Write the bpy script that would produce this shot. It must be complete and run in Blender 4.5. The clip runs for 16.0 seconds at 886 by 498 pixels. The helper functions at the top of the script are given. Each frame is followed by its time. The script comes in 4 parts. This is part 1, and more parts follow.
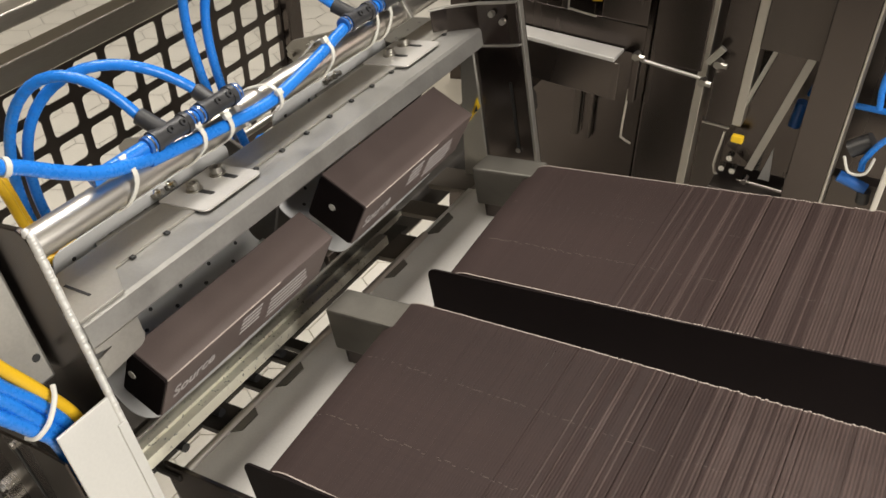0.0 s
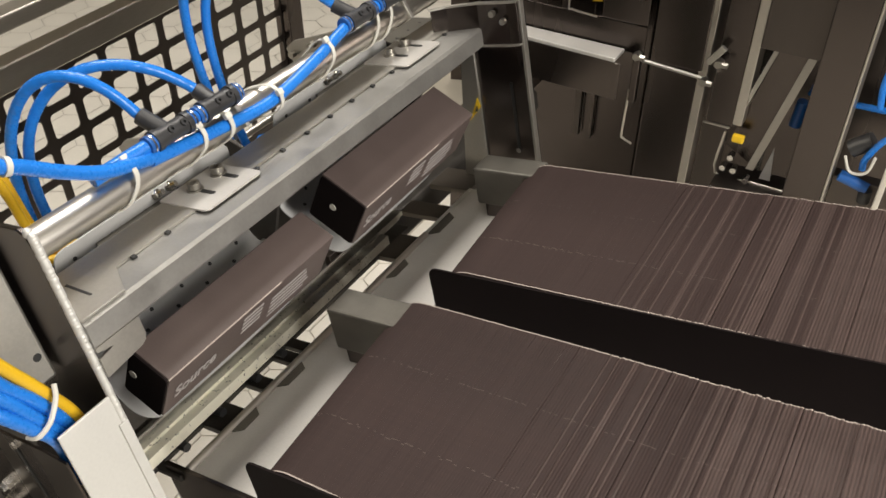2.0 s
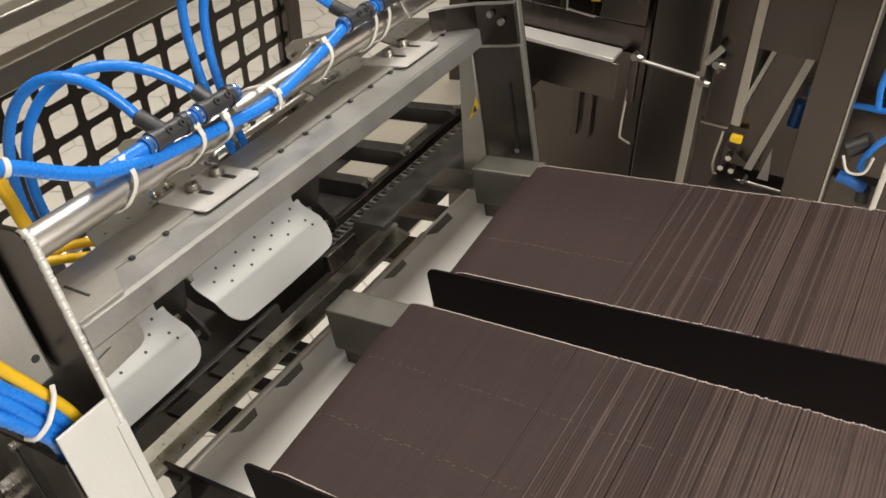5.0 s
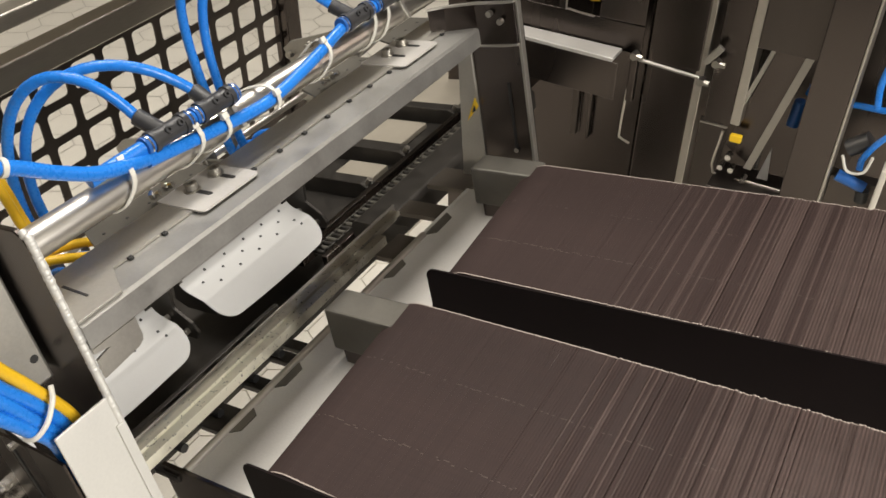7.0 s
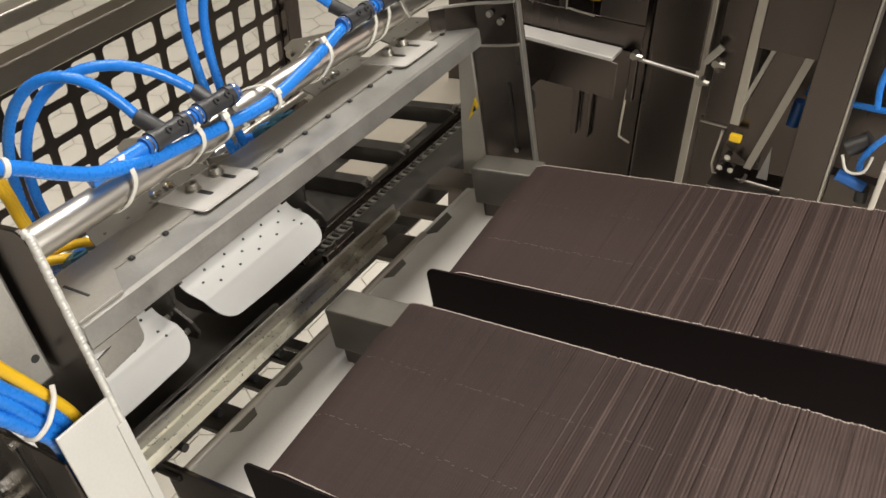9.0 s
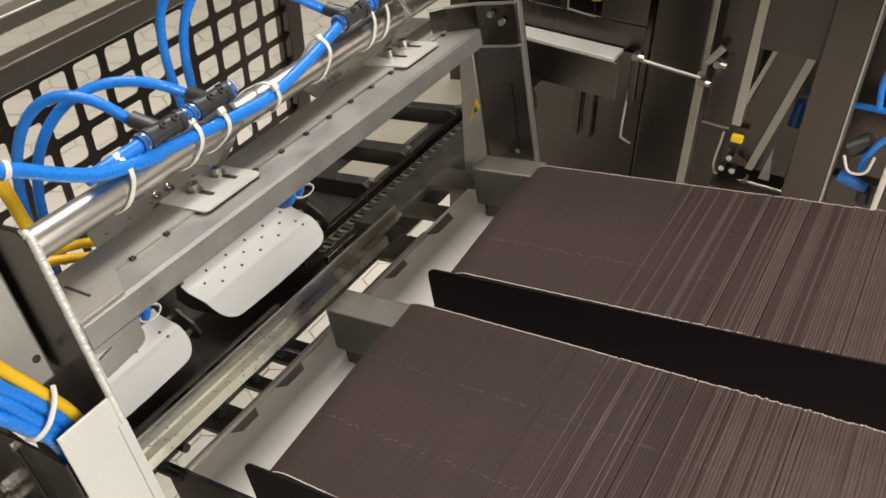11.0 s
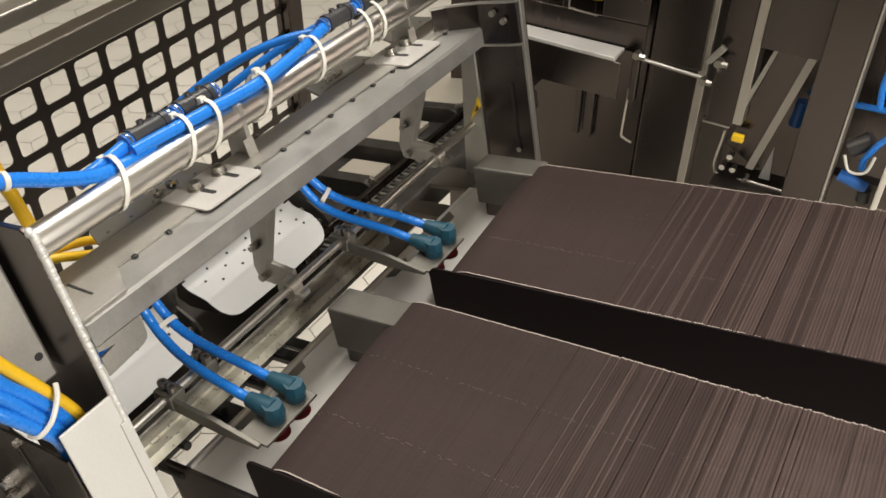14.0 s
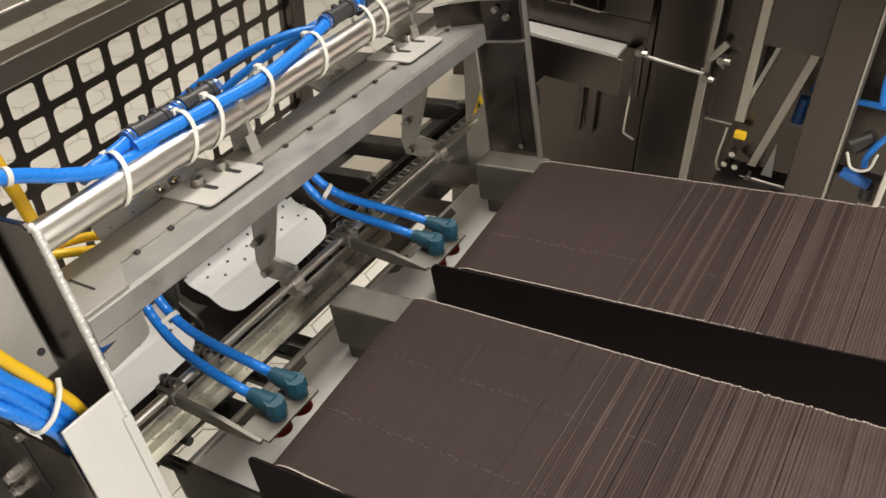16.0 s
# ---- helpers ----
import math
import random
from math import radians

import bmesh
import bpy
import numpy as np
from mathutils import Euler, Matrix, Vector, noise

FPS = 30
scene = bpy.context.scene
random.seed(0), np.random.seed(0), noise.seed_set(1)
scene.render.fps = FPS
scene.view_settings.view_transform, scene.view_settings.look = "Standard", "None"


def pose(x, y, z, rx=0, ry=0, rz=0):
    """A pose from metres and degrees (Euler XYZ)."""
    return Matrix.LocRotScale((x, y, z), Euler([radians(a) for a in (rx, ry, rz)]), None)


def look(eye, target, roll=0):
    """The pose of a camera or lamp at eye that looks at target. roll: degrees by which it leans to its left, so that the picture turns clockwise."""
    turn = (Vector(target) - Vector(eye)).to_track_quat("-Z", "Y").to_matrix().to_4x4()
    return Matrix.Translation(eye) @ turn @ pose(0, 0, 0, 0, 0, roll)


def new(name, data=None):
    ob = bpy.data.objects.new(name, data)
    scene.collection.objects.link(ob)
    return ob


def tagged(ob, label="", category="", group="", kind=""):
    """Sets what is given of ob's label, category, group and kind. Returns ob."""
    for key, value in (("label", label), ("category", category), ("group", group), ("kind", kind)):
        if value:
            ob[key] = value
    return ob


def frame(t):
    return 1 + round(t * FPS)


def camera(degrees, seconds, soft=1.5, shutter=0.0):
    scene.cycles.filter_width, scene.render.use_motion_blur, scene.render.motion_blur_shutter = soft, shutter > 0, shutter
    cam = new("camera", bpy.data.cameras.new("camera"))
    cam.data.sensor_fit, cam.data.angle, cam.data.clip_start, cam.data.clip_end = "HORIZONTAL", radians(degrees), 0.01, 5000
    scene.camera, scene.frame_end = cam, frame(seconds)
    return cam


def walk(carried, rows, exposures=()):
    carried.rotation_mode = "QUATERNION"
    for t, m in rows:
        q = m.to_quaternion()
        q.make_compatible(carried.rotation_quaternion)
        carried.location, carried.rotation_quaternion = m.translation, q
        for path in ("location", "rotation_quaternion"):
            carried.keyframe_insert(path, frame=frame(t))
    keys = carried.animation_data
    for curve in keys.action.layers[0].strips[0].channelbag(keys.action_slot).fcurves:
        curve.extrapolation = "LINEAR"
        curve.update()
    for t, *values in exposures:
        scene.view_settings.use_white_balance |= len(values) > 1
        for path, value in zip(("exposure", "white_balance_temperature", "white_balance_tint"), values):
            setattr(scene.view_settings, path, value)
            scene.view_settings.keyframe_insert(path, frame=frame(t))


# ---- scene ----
# ================= camera =================
MACHINE = pose(0, 0, 1.65, 0, -10.742, 0)     # the machine leans 10.7 degrees; u to the stacks, v along the shaft, w off its deck
cam = camera(54.374, 16.0, soft=1.6, shutter=0.5)
PATH = [(0.0, pose(-0.0004, -0.0004, 1.6505, 51.504, -0.013, 30.876)),
        (1.5, pose(0.0005, -0.0012, 1.6488, 51.590, 0.086, 30.896)),
        (3.0, pose(0.0006, -0.0021, 1.6483, 51.660, 0.166, 30.786)),
        (4.0, pose(0.0007, -0.0016, 1.6499, 51.590, 0.095, 30.779)),
        (6.5, pose(0.0012, -0.0007, 1.6486, 51.633, 0.130, 30.722)),
        (7.5, pose(0.0000, -0.0000, 1.6500, 51.502, 0.052, 30.729)),
        (8.5, pose(0.0000, -0.0000, 1.6501, 51.501, 0.052, 30.729)),
        (9.2, pose(0.0003, -0.0011, 1.6514, 51.474, 0.051, 30.730)),
        (11.4, pose(0.0015, -0.0008, 1.6501, 51.583, 0.162, 30.847)),
        (12.0, pose(-0.0001, -0.0011, 1.6513, 51.513, 0.067, 30.840)),
        (13.0, pose(0.0011, -0.0019, 1.6512, 51.529, 0.066, 30.873)),
        (13.5, pose(-0.0006, -0.0018, 1.6519, 51.437, -0.012, 30.853)),
        (14.0, pose(0.0001, -0.0025, 1.6516, 51.459, 0.023, 30.888)),
        (14.5, pose(0.0018, -0.0031, 1.6506, 51.498, 0.096, 30.922)),
        (15.0, pose(0.0001, -0.0032, 1.6507, 51.431, 0.029, 30.906)),
        (15.5, pose(0.0017, -0.0038, 1.6512, 51.384, 0.048, 31.012)),
        (16.0, pose(0.0006, -0.0029, 1.6516, 51.237, 0.022, 31.058))]
walk(cam, PATH)
scene.view_settings.exposure = 0.0

# ================= light =================
world = bpy.data.worlds.new("hall_air")
world.use_nodes = True
world.node_tree.nodes["Background"].inputs[0].default_value = (1.0, 0.98, 0.95, 1)
world.node_tree.nodes["Background"].inputs[1].default_value = 0.05
scene.world = world


def area_lamp(x, y, z, sx, sy, watts, colour=(1.0, 0.948, 0.87)):
    d = bpy.data.lights.new("unseen_lamp", "AREA")
    d.shape, d.size, d.size_y, d.energy, d.color = "RECTANGLE", sx, sy, watts, colour
    o = new("unseen_lamp", d)
    o.location = (x, y, z)
    return o


# Lamps added out of view; no fixture is seen, places and watts are tuned
area_lamp(-1.35, 1.6, 3.9, 0.6, 3.2, 120)
area_lamp(-0.3, -0.6, 3.9, 0.5, 2.4, 17)
# Added low fill, aimed at the machine to lift pockets, cartons and cover
SIDE_FILL = area_lamp(1.7, 0.3, 2.1, 0.5, 1.6, 74)
SIDE_FILL.matrix_basis = look((1.7, 0.3, 2.1), (-0.6, 0.6, 1.1))

# ================= materials =================
MATS = {}


def nodes_of(name):
    m = bpy.data.materials.new(name)
    m.use_nodes = True
    t = m.node_tree
    return m, t, t.nodes["Principled BSDF"]


def surface(name, colour, rough=0.5, metal=0.0, vary=0.15, scale=30.0, fine=400.0, bump=0.0, rough_vary=0.1, stretch=(1, 1, 1),
            spec=0.5, coat=0.0, trans=0.0, random_ob=0.0):
    """A surface with variation at two scales, in object space."""
    if name in MATS:
        return MATS[name]
    m, t, b = nodes_of(name)
    N, L = t.nodes.new, t.links.new
    co = N("ShaderNodeTexCoord")
    mp = N("ShaderNodeMapping")
    mp.inputs["Scale"].default_value = stretch
    L(co.outputs["Object"], mp.inputs["Vector"])
    big, small = N("ShaderNodeTexNoise"), N("ShaderNodeTexNoise")
    big.inputs["Scale"].default_value, big.inputs["Detail"].default_value = scale, 5
    small.inputs["Scale"].default_value, small.inputs["Detail"].default_value = fine, 3
    L(mp.outputs[0], big.inputs["Vector"]), L(mp.outputs[0], small.inputs["Vector"])
    add = N("ShaderNodeMath")
    add.operation = "MULTIPLY_ADD"
    add.inputs[1].default_value = 0.6
    L(big.outputs["Fac"], add.inputs[0])
    mul = N("ShaderNodeMath")
    mul.operation = "MULTIPLY"
    mul.inputs[1].default_value = 0.4
    L(small.outputs["Fac"], mul.inputs[0]), L(mul.outputs[0], add.inputs[2])
    rng = N("ShaderNodeMapRange")
    rng.inputs["From Min"].default_value, rng.inputs["From Max"].default_value = 0.3, 0.7
    rng.inputs["To Min"].default_value, rng.inputs["To Max"].default_value = 1 - vary, 1 + vary
    L(add.outputs[0], rng.inputs["Value"])
    fac = rng.outputs[0]
    if random_ob:
        info = N("ShaderNodeObjectInfo")
        r2 = N("ShaderNodeMapRange")
        r2.inputs["To Min"].default_value, r2.inputs["To Max"].default_value = 1 - random_ob, 1 + random_ob
        L(info.outputs["Random"], r2.inputs["Value"])
        mm = N("ShaderNodeMath")
        mm.operation = "MULTIPLY"
        L(fac, mm.inputs[0]), L(r2.outputs[0], mm.inputs[1])
        fac = mm.outputs[0]
    vec = N("ShaderNodeVectorMath")
    vec.operation = "SCALE"
    vec.inputs[0].default_value = colour
    L(fac, vec.inputs["Scale"])
    L(vec.outputs[0], b.inputs["Base Color"])
    rr = N("ShaderNodeMapRange")
    rr.inputs["From Min"].default_value, rr.inputs["From Max"].default_value = 0.3, 0.7
    rr.inputs["To Min"].default_value, rr.inputs["To Max"].default_value = max(0.03, rough - rough_vary), min(1, rough + rough_vary)
    L(add.outputs[0], rr.inputs["Value"]), L(rr.outputs[0], b.inputs["Roughness"])
    b.inputs["Metallic"].default_value = metal
    b.inputs["Specular IOR Level"].default_value = spec
    b.inputs["Coat Weight"].default_value = coat
    b.inputs["Transmission Weight"].default_value = trans
    if bump:
        bp = N("ShaderNodeBump")
        bp.inputs["Strength"].default_value, bp.inputs["Distance"].default_value = bump, 0.001
        L(small.outputs["Fac"], bp.inputs["Height"]), L(bp.outputs[0], b.inputs["Normal"])
    MATS[name] = m
    return m


ALU = surface("dull_aluminium_sheet", (0.66, 0.65, 0.62), 0.55, 0.35, 0.06, 10, 300, 0.04, 0.06)
POLISHED = surface("polished_tube_steel", (0.72, 0.69, 0.64), 0.33, 1.0, 0.08, 8, 300, 0.04, 0.06, (1, 0.05, 1))
BRUSHED = surface("brushed_stainless", (0.58, 0.55, 0.50), 0.36, 1.0, 0.12, 14, 500, 0.05, 0.08, (1, 0.08, 1))
SHEET = surface("matt_stainless_sheet", (0.50, 0.48, 0.44), 0.48, 1.0, 0.12, 10, 350, 0.05, 0.07)
# Dark base and upright streaks put reflections into the stainless colour, in PANELSTEEL too
DARKSTEEL = surface("stainless_painted_dark_reflections", (0.112, 0.096, 0.089), 0.27, 1.0, 0.10, 3, 14, 0.0, 0.03, (1, 1, 0.15))
BLOCKSTEEL = surface("dull_grey_machined_steel", (0.165, 0.155, 0.135), 0.5, 0.7, 0.15, 30, 400, 0.06, 0.08)
BROWNSTEEL = surface("brown_grey_steel", (0.105, 0.090, 0.075), 0.45, 0.6, 0.15, 20, 300, 0.05, 0.08)
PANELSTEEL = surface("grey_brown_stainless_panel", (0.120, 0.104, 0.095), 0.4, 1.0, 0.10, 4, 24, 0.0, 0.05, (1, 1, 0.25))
DECK = surface("pale_worn_deck_steel", (0.56, 0.54, 0.51), 0.5, 0.35, 0.10, 14, 400, 0.05, 0.08)
BLACKSTEEL = surface("oily_black_steel", (0.055, 0.05, 0.045), 0.45, 0.6, 0.3, 40, 400, 0.1, 0.12)
GALV = surface("galvanised_steel", (0.41, 0.40, 0.38), 0.50, 0.9, 0.12, 25, 300, 0.05, 0.08)
POCKETMAT = surface("bead_blasted_light_steel", (0.46, 0.457, 0.450), 0.6, 0.25, 0.05, 12, 600, 0.04, 0.05)
BOARD = surface("dark_brown_coated_board", (0.108, 0.082, 0.076), 0.42, 0.0, 0.15, 20, 700, 0.06, 0.08)
BOARDEDGE = surface("brown_board_edges", (0.040, 0.0258, 0.0235), 0.58, 0.0, 0.28, 26, 900, 0.1, 0.08, (1, 0.25, 1), spec=0.16, random_ob=0.06)
# Lighter copy of BOARDEDGE: the stacks' brighter right end put into colour
LITEDGE = surface("brown_board_edges_lit", (0.064, 0.0430, 0.0385), 0.52, 0.0, 0.28, 50, 900, 0.1, 0.08, (1, 0.25, 1), spec=0.35, random_ob=0.12)
BLACKPLATE = surface("black_guide_plate", (0.012, 0.0085, 0.0085), 0.75, 0.0, 0.2, 20, 400, 0.03, 0.08, spec=0.08)
NICK = surface("scuffed_board_nick", (0.105, 0.080, 0.070), 0.7, 0.0, 0.2, 200, 900)
PALE = surface("pale_cut_board_rim", (0.40, 0.34, 0.30), 0.7, 0.0, 0.2, 200, 900)
BLUE = surface("blue_air_hose", (0.016, 0.185, 0.66), 0.28, 0.0, 0.08, 20, 300, 0.0, 0.05)
YELLOW = surface("yellow_air_hose", (0.72, 0.44, 0.02), 0.32, 0.0, 0.08, 20, 300, 0.0, 0.05)
FITTING = surface("black_fitting_plastic", (0.035, 0.035, 0.037), 0.40, 0.0, 0.2, 60, 600, 0.05, 0.08)
COLLAR = surface("blue_release_collar", (0.02, 0.11, 0.38), 0.35, 0.0, 0.1, 60, 600)
NICKEL = surface("nickel_ring", (0.75, 0.73, 0.70), 0.2, 1.0, 0.05, 60, 600)
TIE = surface("white_nylon_tie", (0.66, 0.64, 0.58), 0.42, 0.0, 0.06, 60, 600)
ELBOW = surface("petrol_blue_elbow_plastic", (0.012, 0.060, 0.092), 0.42, 0.0, 0.12, 60, 600, 0.04)
CUP = surface("red_silicone_cup", (0.30, 0.008, 0.016), 0.42, 0.0, 0.1, 60, 600, 0.03)
BOLT = surface("zinc_bolt_steel", (0.42, 0.40, 0.36), 0.35, 1.0, 0.2, 120, 900, 0.05)
YSIGN = surface("yellow_warning_sticker", (0.80, 0.52, 0.02), 0.4, 0.0, 0.05, 60, 500)
INK = surface("black_ink", (0.02, 0.02, 0.02), 0.5, 0.0, 0.1, 60, 500)
PRINT = surface("grey_print", (0.40, 0.37, 0.36), 0.6, 0.0, 0.15, 120, 900)
TILE = surface("cream_hexagon_tile", (0.80, 0.76, 0.68), 0.35, 0.0, 0.05, 8, 120, 0.02, 0.08, random_ob=0.04)
FLOORTONE = surface("beige_shaded_floor_tone", (0.30, 0.27, 0.22), 0.6, 0.0, 0.1, 20, 300)
GROUT = surface("grey_tile_grout", (0.62, 0.585, 0.525), 0.85, 0.0, 0.15, 30, 300)
WALLMAT = surface("warm_white_wall_panel", (0.62, 0.58, 0.51), 0.6, 0.0, 0.06, 2, 60)
DARKWALL = surface("dark_unseen_wall", (0.16, 0.145, 0.13), 0.7, 0.0, 0.2, 1.5, 40)
RUBBER = surface("black_rubber", (0.02, 0.02, 0.02), 0.6, 0.0, 0.2, 60, 500)

# ================= building helpers =================
ORIGIN = {}


def thing(name, origin, label, category, group="", m=None, kind=""):
    """An Empty at origin (machine axes, or the axes of m), which parents its parts."""
    o = new(name)
    o.empty_display_size = 0.02
    o.matrix_basis = (MACHINE if m is None else m) @ Matrix.Translation(origin)
    ORIGIN[o] = Vector(origin)
    return tagged(o, label, category, group, kind)


def part(name, bm, material, parent, label="", smooth=False):
    """Links a bmesh as one mesh under a thing or a part; its points are in the thing's own axes, from the same origin as the thing's."""
    me = bpy.data.meshes.new(name)
    root = parent
    while root.parent:
        root = root.parent
    bmesh.ops.translate(bm, verts=bm.verts, vec=-ORIGIN[root])
    bmesh.ops.recalc_face_normals(bm, faces=bm.faces)
    if smooth:
        for f in bm.faces:
            f.smooth = True
        for e in bm.edges:
            if len(e.link_faces) == 2 and e.calc_face_angle() > 0.6:
                e.smooth = False
    bm.to_mesh(me)
    bm.free()
    me.materials.append(material)
    o = new(name, me)
    o.parent = parent
    if label:
        o["label"] = label
    return o


def single(name, bm, material, origin, label, category, group="", kind="", m=None, smooth=False):
    """A thing that is one mesh."""
    me = bpy.data.meshes.new(name)
    bmesh.ops.translate(bm, verts=bm.verts, vec=-Vector(origin))
    bmesh.ops.recalc_face_normals(bm, faces=bm.faces)
    if smooth:
        for f in bm.faces:
            f.smooth = True
        for e in bm.edges:
            if len(e.link_faces) == 2 and e.calc_face_angle() > 0.6:
                e.smooth = False
    bm.to_mesh(me)
    bm.free()
    me.materials.append(material)
    o = new(name, me)
    o.matrix_basis = (MACHINE if m is None else m) @ Matrix.Translation(origin)
    ORIGIN[o] = Vector(origin)
    return tagged(o, label, category, group, kind)


def bm_new():
    return bmesh.new()


def box(bm, u0, u1, v0, v1, w0, w1, bevel=0.0, m=None):
    r = bmesh.ops.create_cube(bm, size=1)
    vs = r["verts"]
    bmesh.ops.scale(bm, verts=vs, vec=(abs(u1 - u0), abs(v1 - v0), abs(w1 - w0)))
    bmesh.ops.translate(bm, verts=vs, vec=((u0 + u1) / 2, (v0 + v1) / 2, (w0 + w1) / 2))
    if bevel:
        es = list({e for v in vs for e in v.link_edges})
        r = bmesh.ops.bevel(bm, geom=es, offset=bevel, segments=2, affect="EDGES", profile=0.5)
        vs = list({v for f in r["faces"] for v in f.verts} | {v for v in vs if v.is_valid})
    if m is not None:
        bmesh.ops.transform(bm, matrix=m, verts=[v for v in vs if v.is_valid])
    return bm


def prism(bm, pts, axis, a, b, bevel=0.0, place=None):
    """A flat outline (2D points) pushed from a to b along axis ('u', 'v' or 'w')."""
    def put(p, h):
        q = {"u": (h, p[0], p[1]), "v": (p[0], h, p[1]), "w": (p[0], p[1], h)}[axis]
        return (place @ Vector(q)) if place is not None else q
    lo = [bm.verts.new(put(p, a)) for p in pts]
    hi = [bm.verts.new(put(p, b)) for p in pts]
    n = len(pts)
    fs = [bm.faces.new(lo), bm.faces.new(hi[::-1])]
    for i in range(n):
        fs.append(bm.faces.new((lo[i], hi[i], hi[(i + 1) % n], lo[(i + 1) % n])))
    if bevel:
        es = list({e for f in fs for e in f.edges})
        bmesh.ops.bevel(bm, geom=es, offset=bevel, segments=1, affect="EDGES")
    return bm


def rounded(x0, x1, y0, y1, r, n=5):
    """Outline of a rectangle with round corners; r: one radius or four (from x1y1 counter-clockwise)."""
    rs = r if isinstance(r, (tuple, list)) else (r,) * 4
    out = []
    for (cx, cy, sx, sy, a0), q in zip(((x1, y1, -1, -1, 0), (x0, y1, 1, -1, 90), (x0, y0, 1, 1, 180), (x1, y0, -1, 1, 270)), rs):
        if q <= 0:
            out.append((cx, cy))
            continue
        for i in range(n + 1):
            a = radians(a0 + 90 * i / n)
            out.append((cx + sx * q + q * math.cos(a), cy + sy * q + q * math.sin(a)))
    return out


def cyl(bm, p, q, r, r2=None, n=20):
    """A solid round bar from p to q."""
    p, q = Vector(p), Vector(q)
    d = q - p
    turn = d.to_track_quat("Z", "Y").to_matrix().to_4x4()
    bmesh.ops.create_cone(bm, cap_ends=True, segments=n, radius1=r, radius2=r if r2 is None else r2, depth=d.length,
                          matrix=Matrix.Translation((p + q) / 2) @ turn)
    return bm


def ring(bm, centre, axis, r_in, r_out, h, n=24):
    """A ring of height h round an axis."""
    turn = Vector(axis).to_track_quat("Z", "Y").to_matrix().to_4x4()
    M4 = Matrix.Translation(centre) @ turn
    rows = []
    for i in range(n):
        a = 2 * math.pi * i / n
        c, s = math.cos(a), math.sin(a)
        rows.append([bm.verts.new(M4 @ Vector((r * c, r * s, z))) for r, z in ((r_in, -h / 2), (r_out, -h / 2), (r_out, h / 2), (r_in, h / 2))])
    for i in range(n):
        A, B = rows[i], rows[(i + 1) % n]
        for k in range(4):
            bm.faces.new((A[k], B[k], B[(k + 1) % 4], A[(k + 1) % 4]))
    return bm


def smooth_path(pts, per=8):
    """Catmull-Rom through the points."""
    P = [Vector(p) for p in pts]
    P = [2 * P[0] - P[1]] + P + [2 * P[-1] - P[-2]]
    out = []
    for i in range(1, len(P) - 2):
        a, b, c, d = P[i - 1:i + 3]
        for k in range(per):
            t = k / per
            out.append(0.5 * ((2 * b) + (c - a) * t + (2 * a - 5 * b + 4 * c - d) * t * t + (3 * b - a - 3 * c + d) * t ** 3))
    out.append(P[-2])
    return out


def hose(bm, pts, r, n=12, per=8, flat=1.0):
    """A round tube swept through points."""
    path = smooth_path(pts, per) if len(pts) > 2 else [Vector(p) for p in pts]
    up = Vector((0.13, 0.2, 0.97))
    rings = []
    for i, p in enumerate(path):
        d = (path[min(i + 1, len(path) - 1)] - path[max(i - 1, 0)]).normalized()
        x = (up - up.dot(d) * d).normalized()
        y = d.cross(x)
        up = x
        rings.append([bm.verts.new(p + r * (math.cos(2 * math.pi * k / n) * x + flat * math.sin(2 * math.pi * k / n) * y)) for k in range(n)])
    for a, b in zip(rings, rings[1:]):
        for k in range(n):
            bm.faces.new((a[k], a[(k + 1) % n], b[(k + 1) % n], b[k]))
    bm.faces.new(rings[0][::-1]), bm.faces.new(rings[-1])
    return bm


def bent_strip(bm, line, thick, v0, v1):
    """A folded sheet: an open 2D line in u, w with a thickness, from v0 to v1."""
    n = len(line)
    L2 = [Vector(p) for p in line]
    off = []
    for i in range(n):
        d = (L2[min(i + 1, n - 1)] - L2[max(i - 1, 0)]).normalized()
        off.append(L2[i] + Vector((-d.y, d.x)) * thick)
    return prism(bm, [tuple(p) for p in L2] + [tuple(p) for p in reversed(off)], "v", v0, v1)



# ================= the hall =================
ROOM = Matrix.Identity(4)


def hall():
    def slab(name, x0, x1, y0, y1, z0, z1, mat, label, cat):
        bm = bm_new()
        box(bm, x0, x1, y0, y1, z0, z1)
        return single(name, bm, mat, ((x0 + x1) / 2, (y0 + y1) / 2, z0), label, cat, kind="structure", m=ROOM)
    slab("floor", -7, 6, -5, 9, -0.1, -0.006, GROUT, "cream hexagon tile floor with grey grout", "floor")
    # Ceiling and walls are unseen, added to close the room round the lamps
    slab("ceiling", -7, 6, -5, 9, 4.2, 4.3, WALLMAT, "plain pale hall ceiling", "ceiling")
    slab("wall_west", -7.2, -7, -5, 9, 0, 4.2, WALLMAT, "warm white hall wall panel", "wall")
    # Dimness is put into these walls' colour, giving the steel dark reflections
    slab("wall_east", 6, 6.2, -5, 9, 0, 4.2, DARKWALL, "dark unseen hall wall", "wall")
    slab("wall_north", -7.2, 6.2, 9, 9.2, 0, 4.2, DARKWALL, "dark unseen hall wall", "wall")
    slab("wall_south", -7.2, 6.2, -5.2, -5, 0, 4.2, DARKWALL, "dark unseen hall wall", "wall")


hall()


# ================= machine frame =================
TU, TW = -0.679, -0.339            # shaft axis
RU, RW = -0.642, -0.540            # rod axis with the arms down


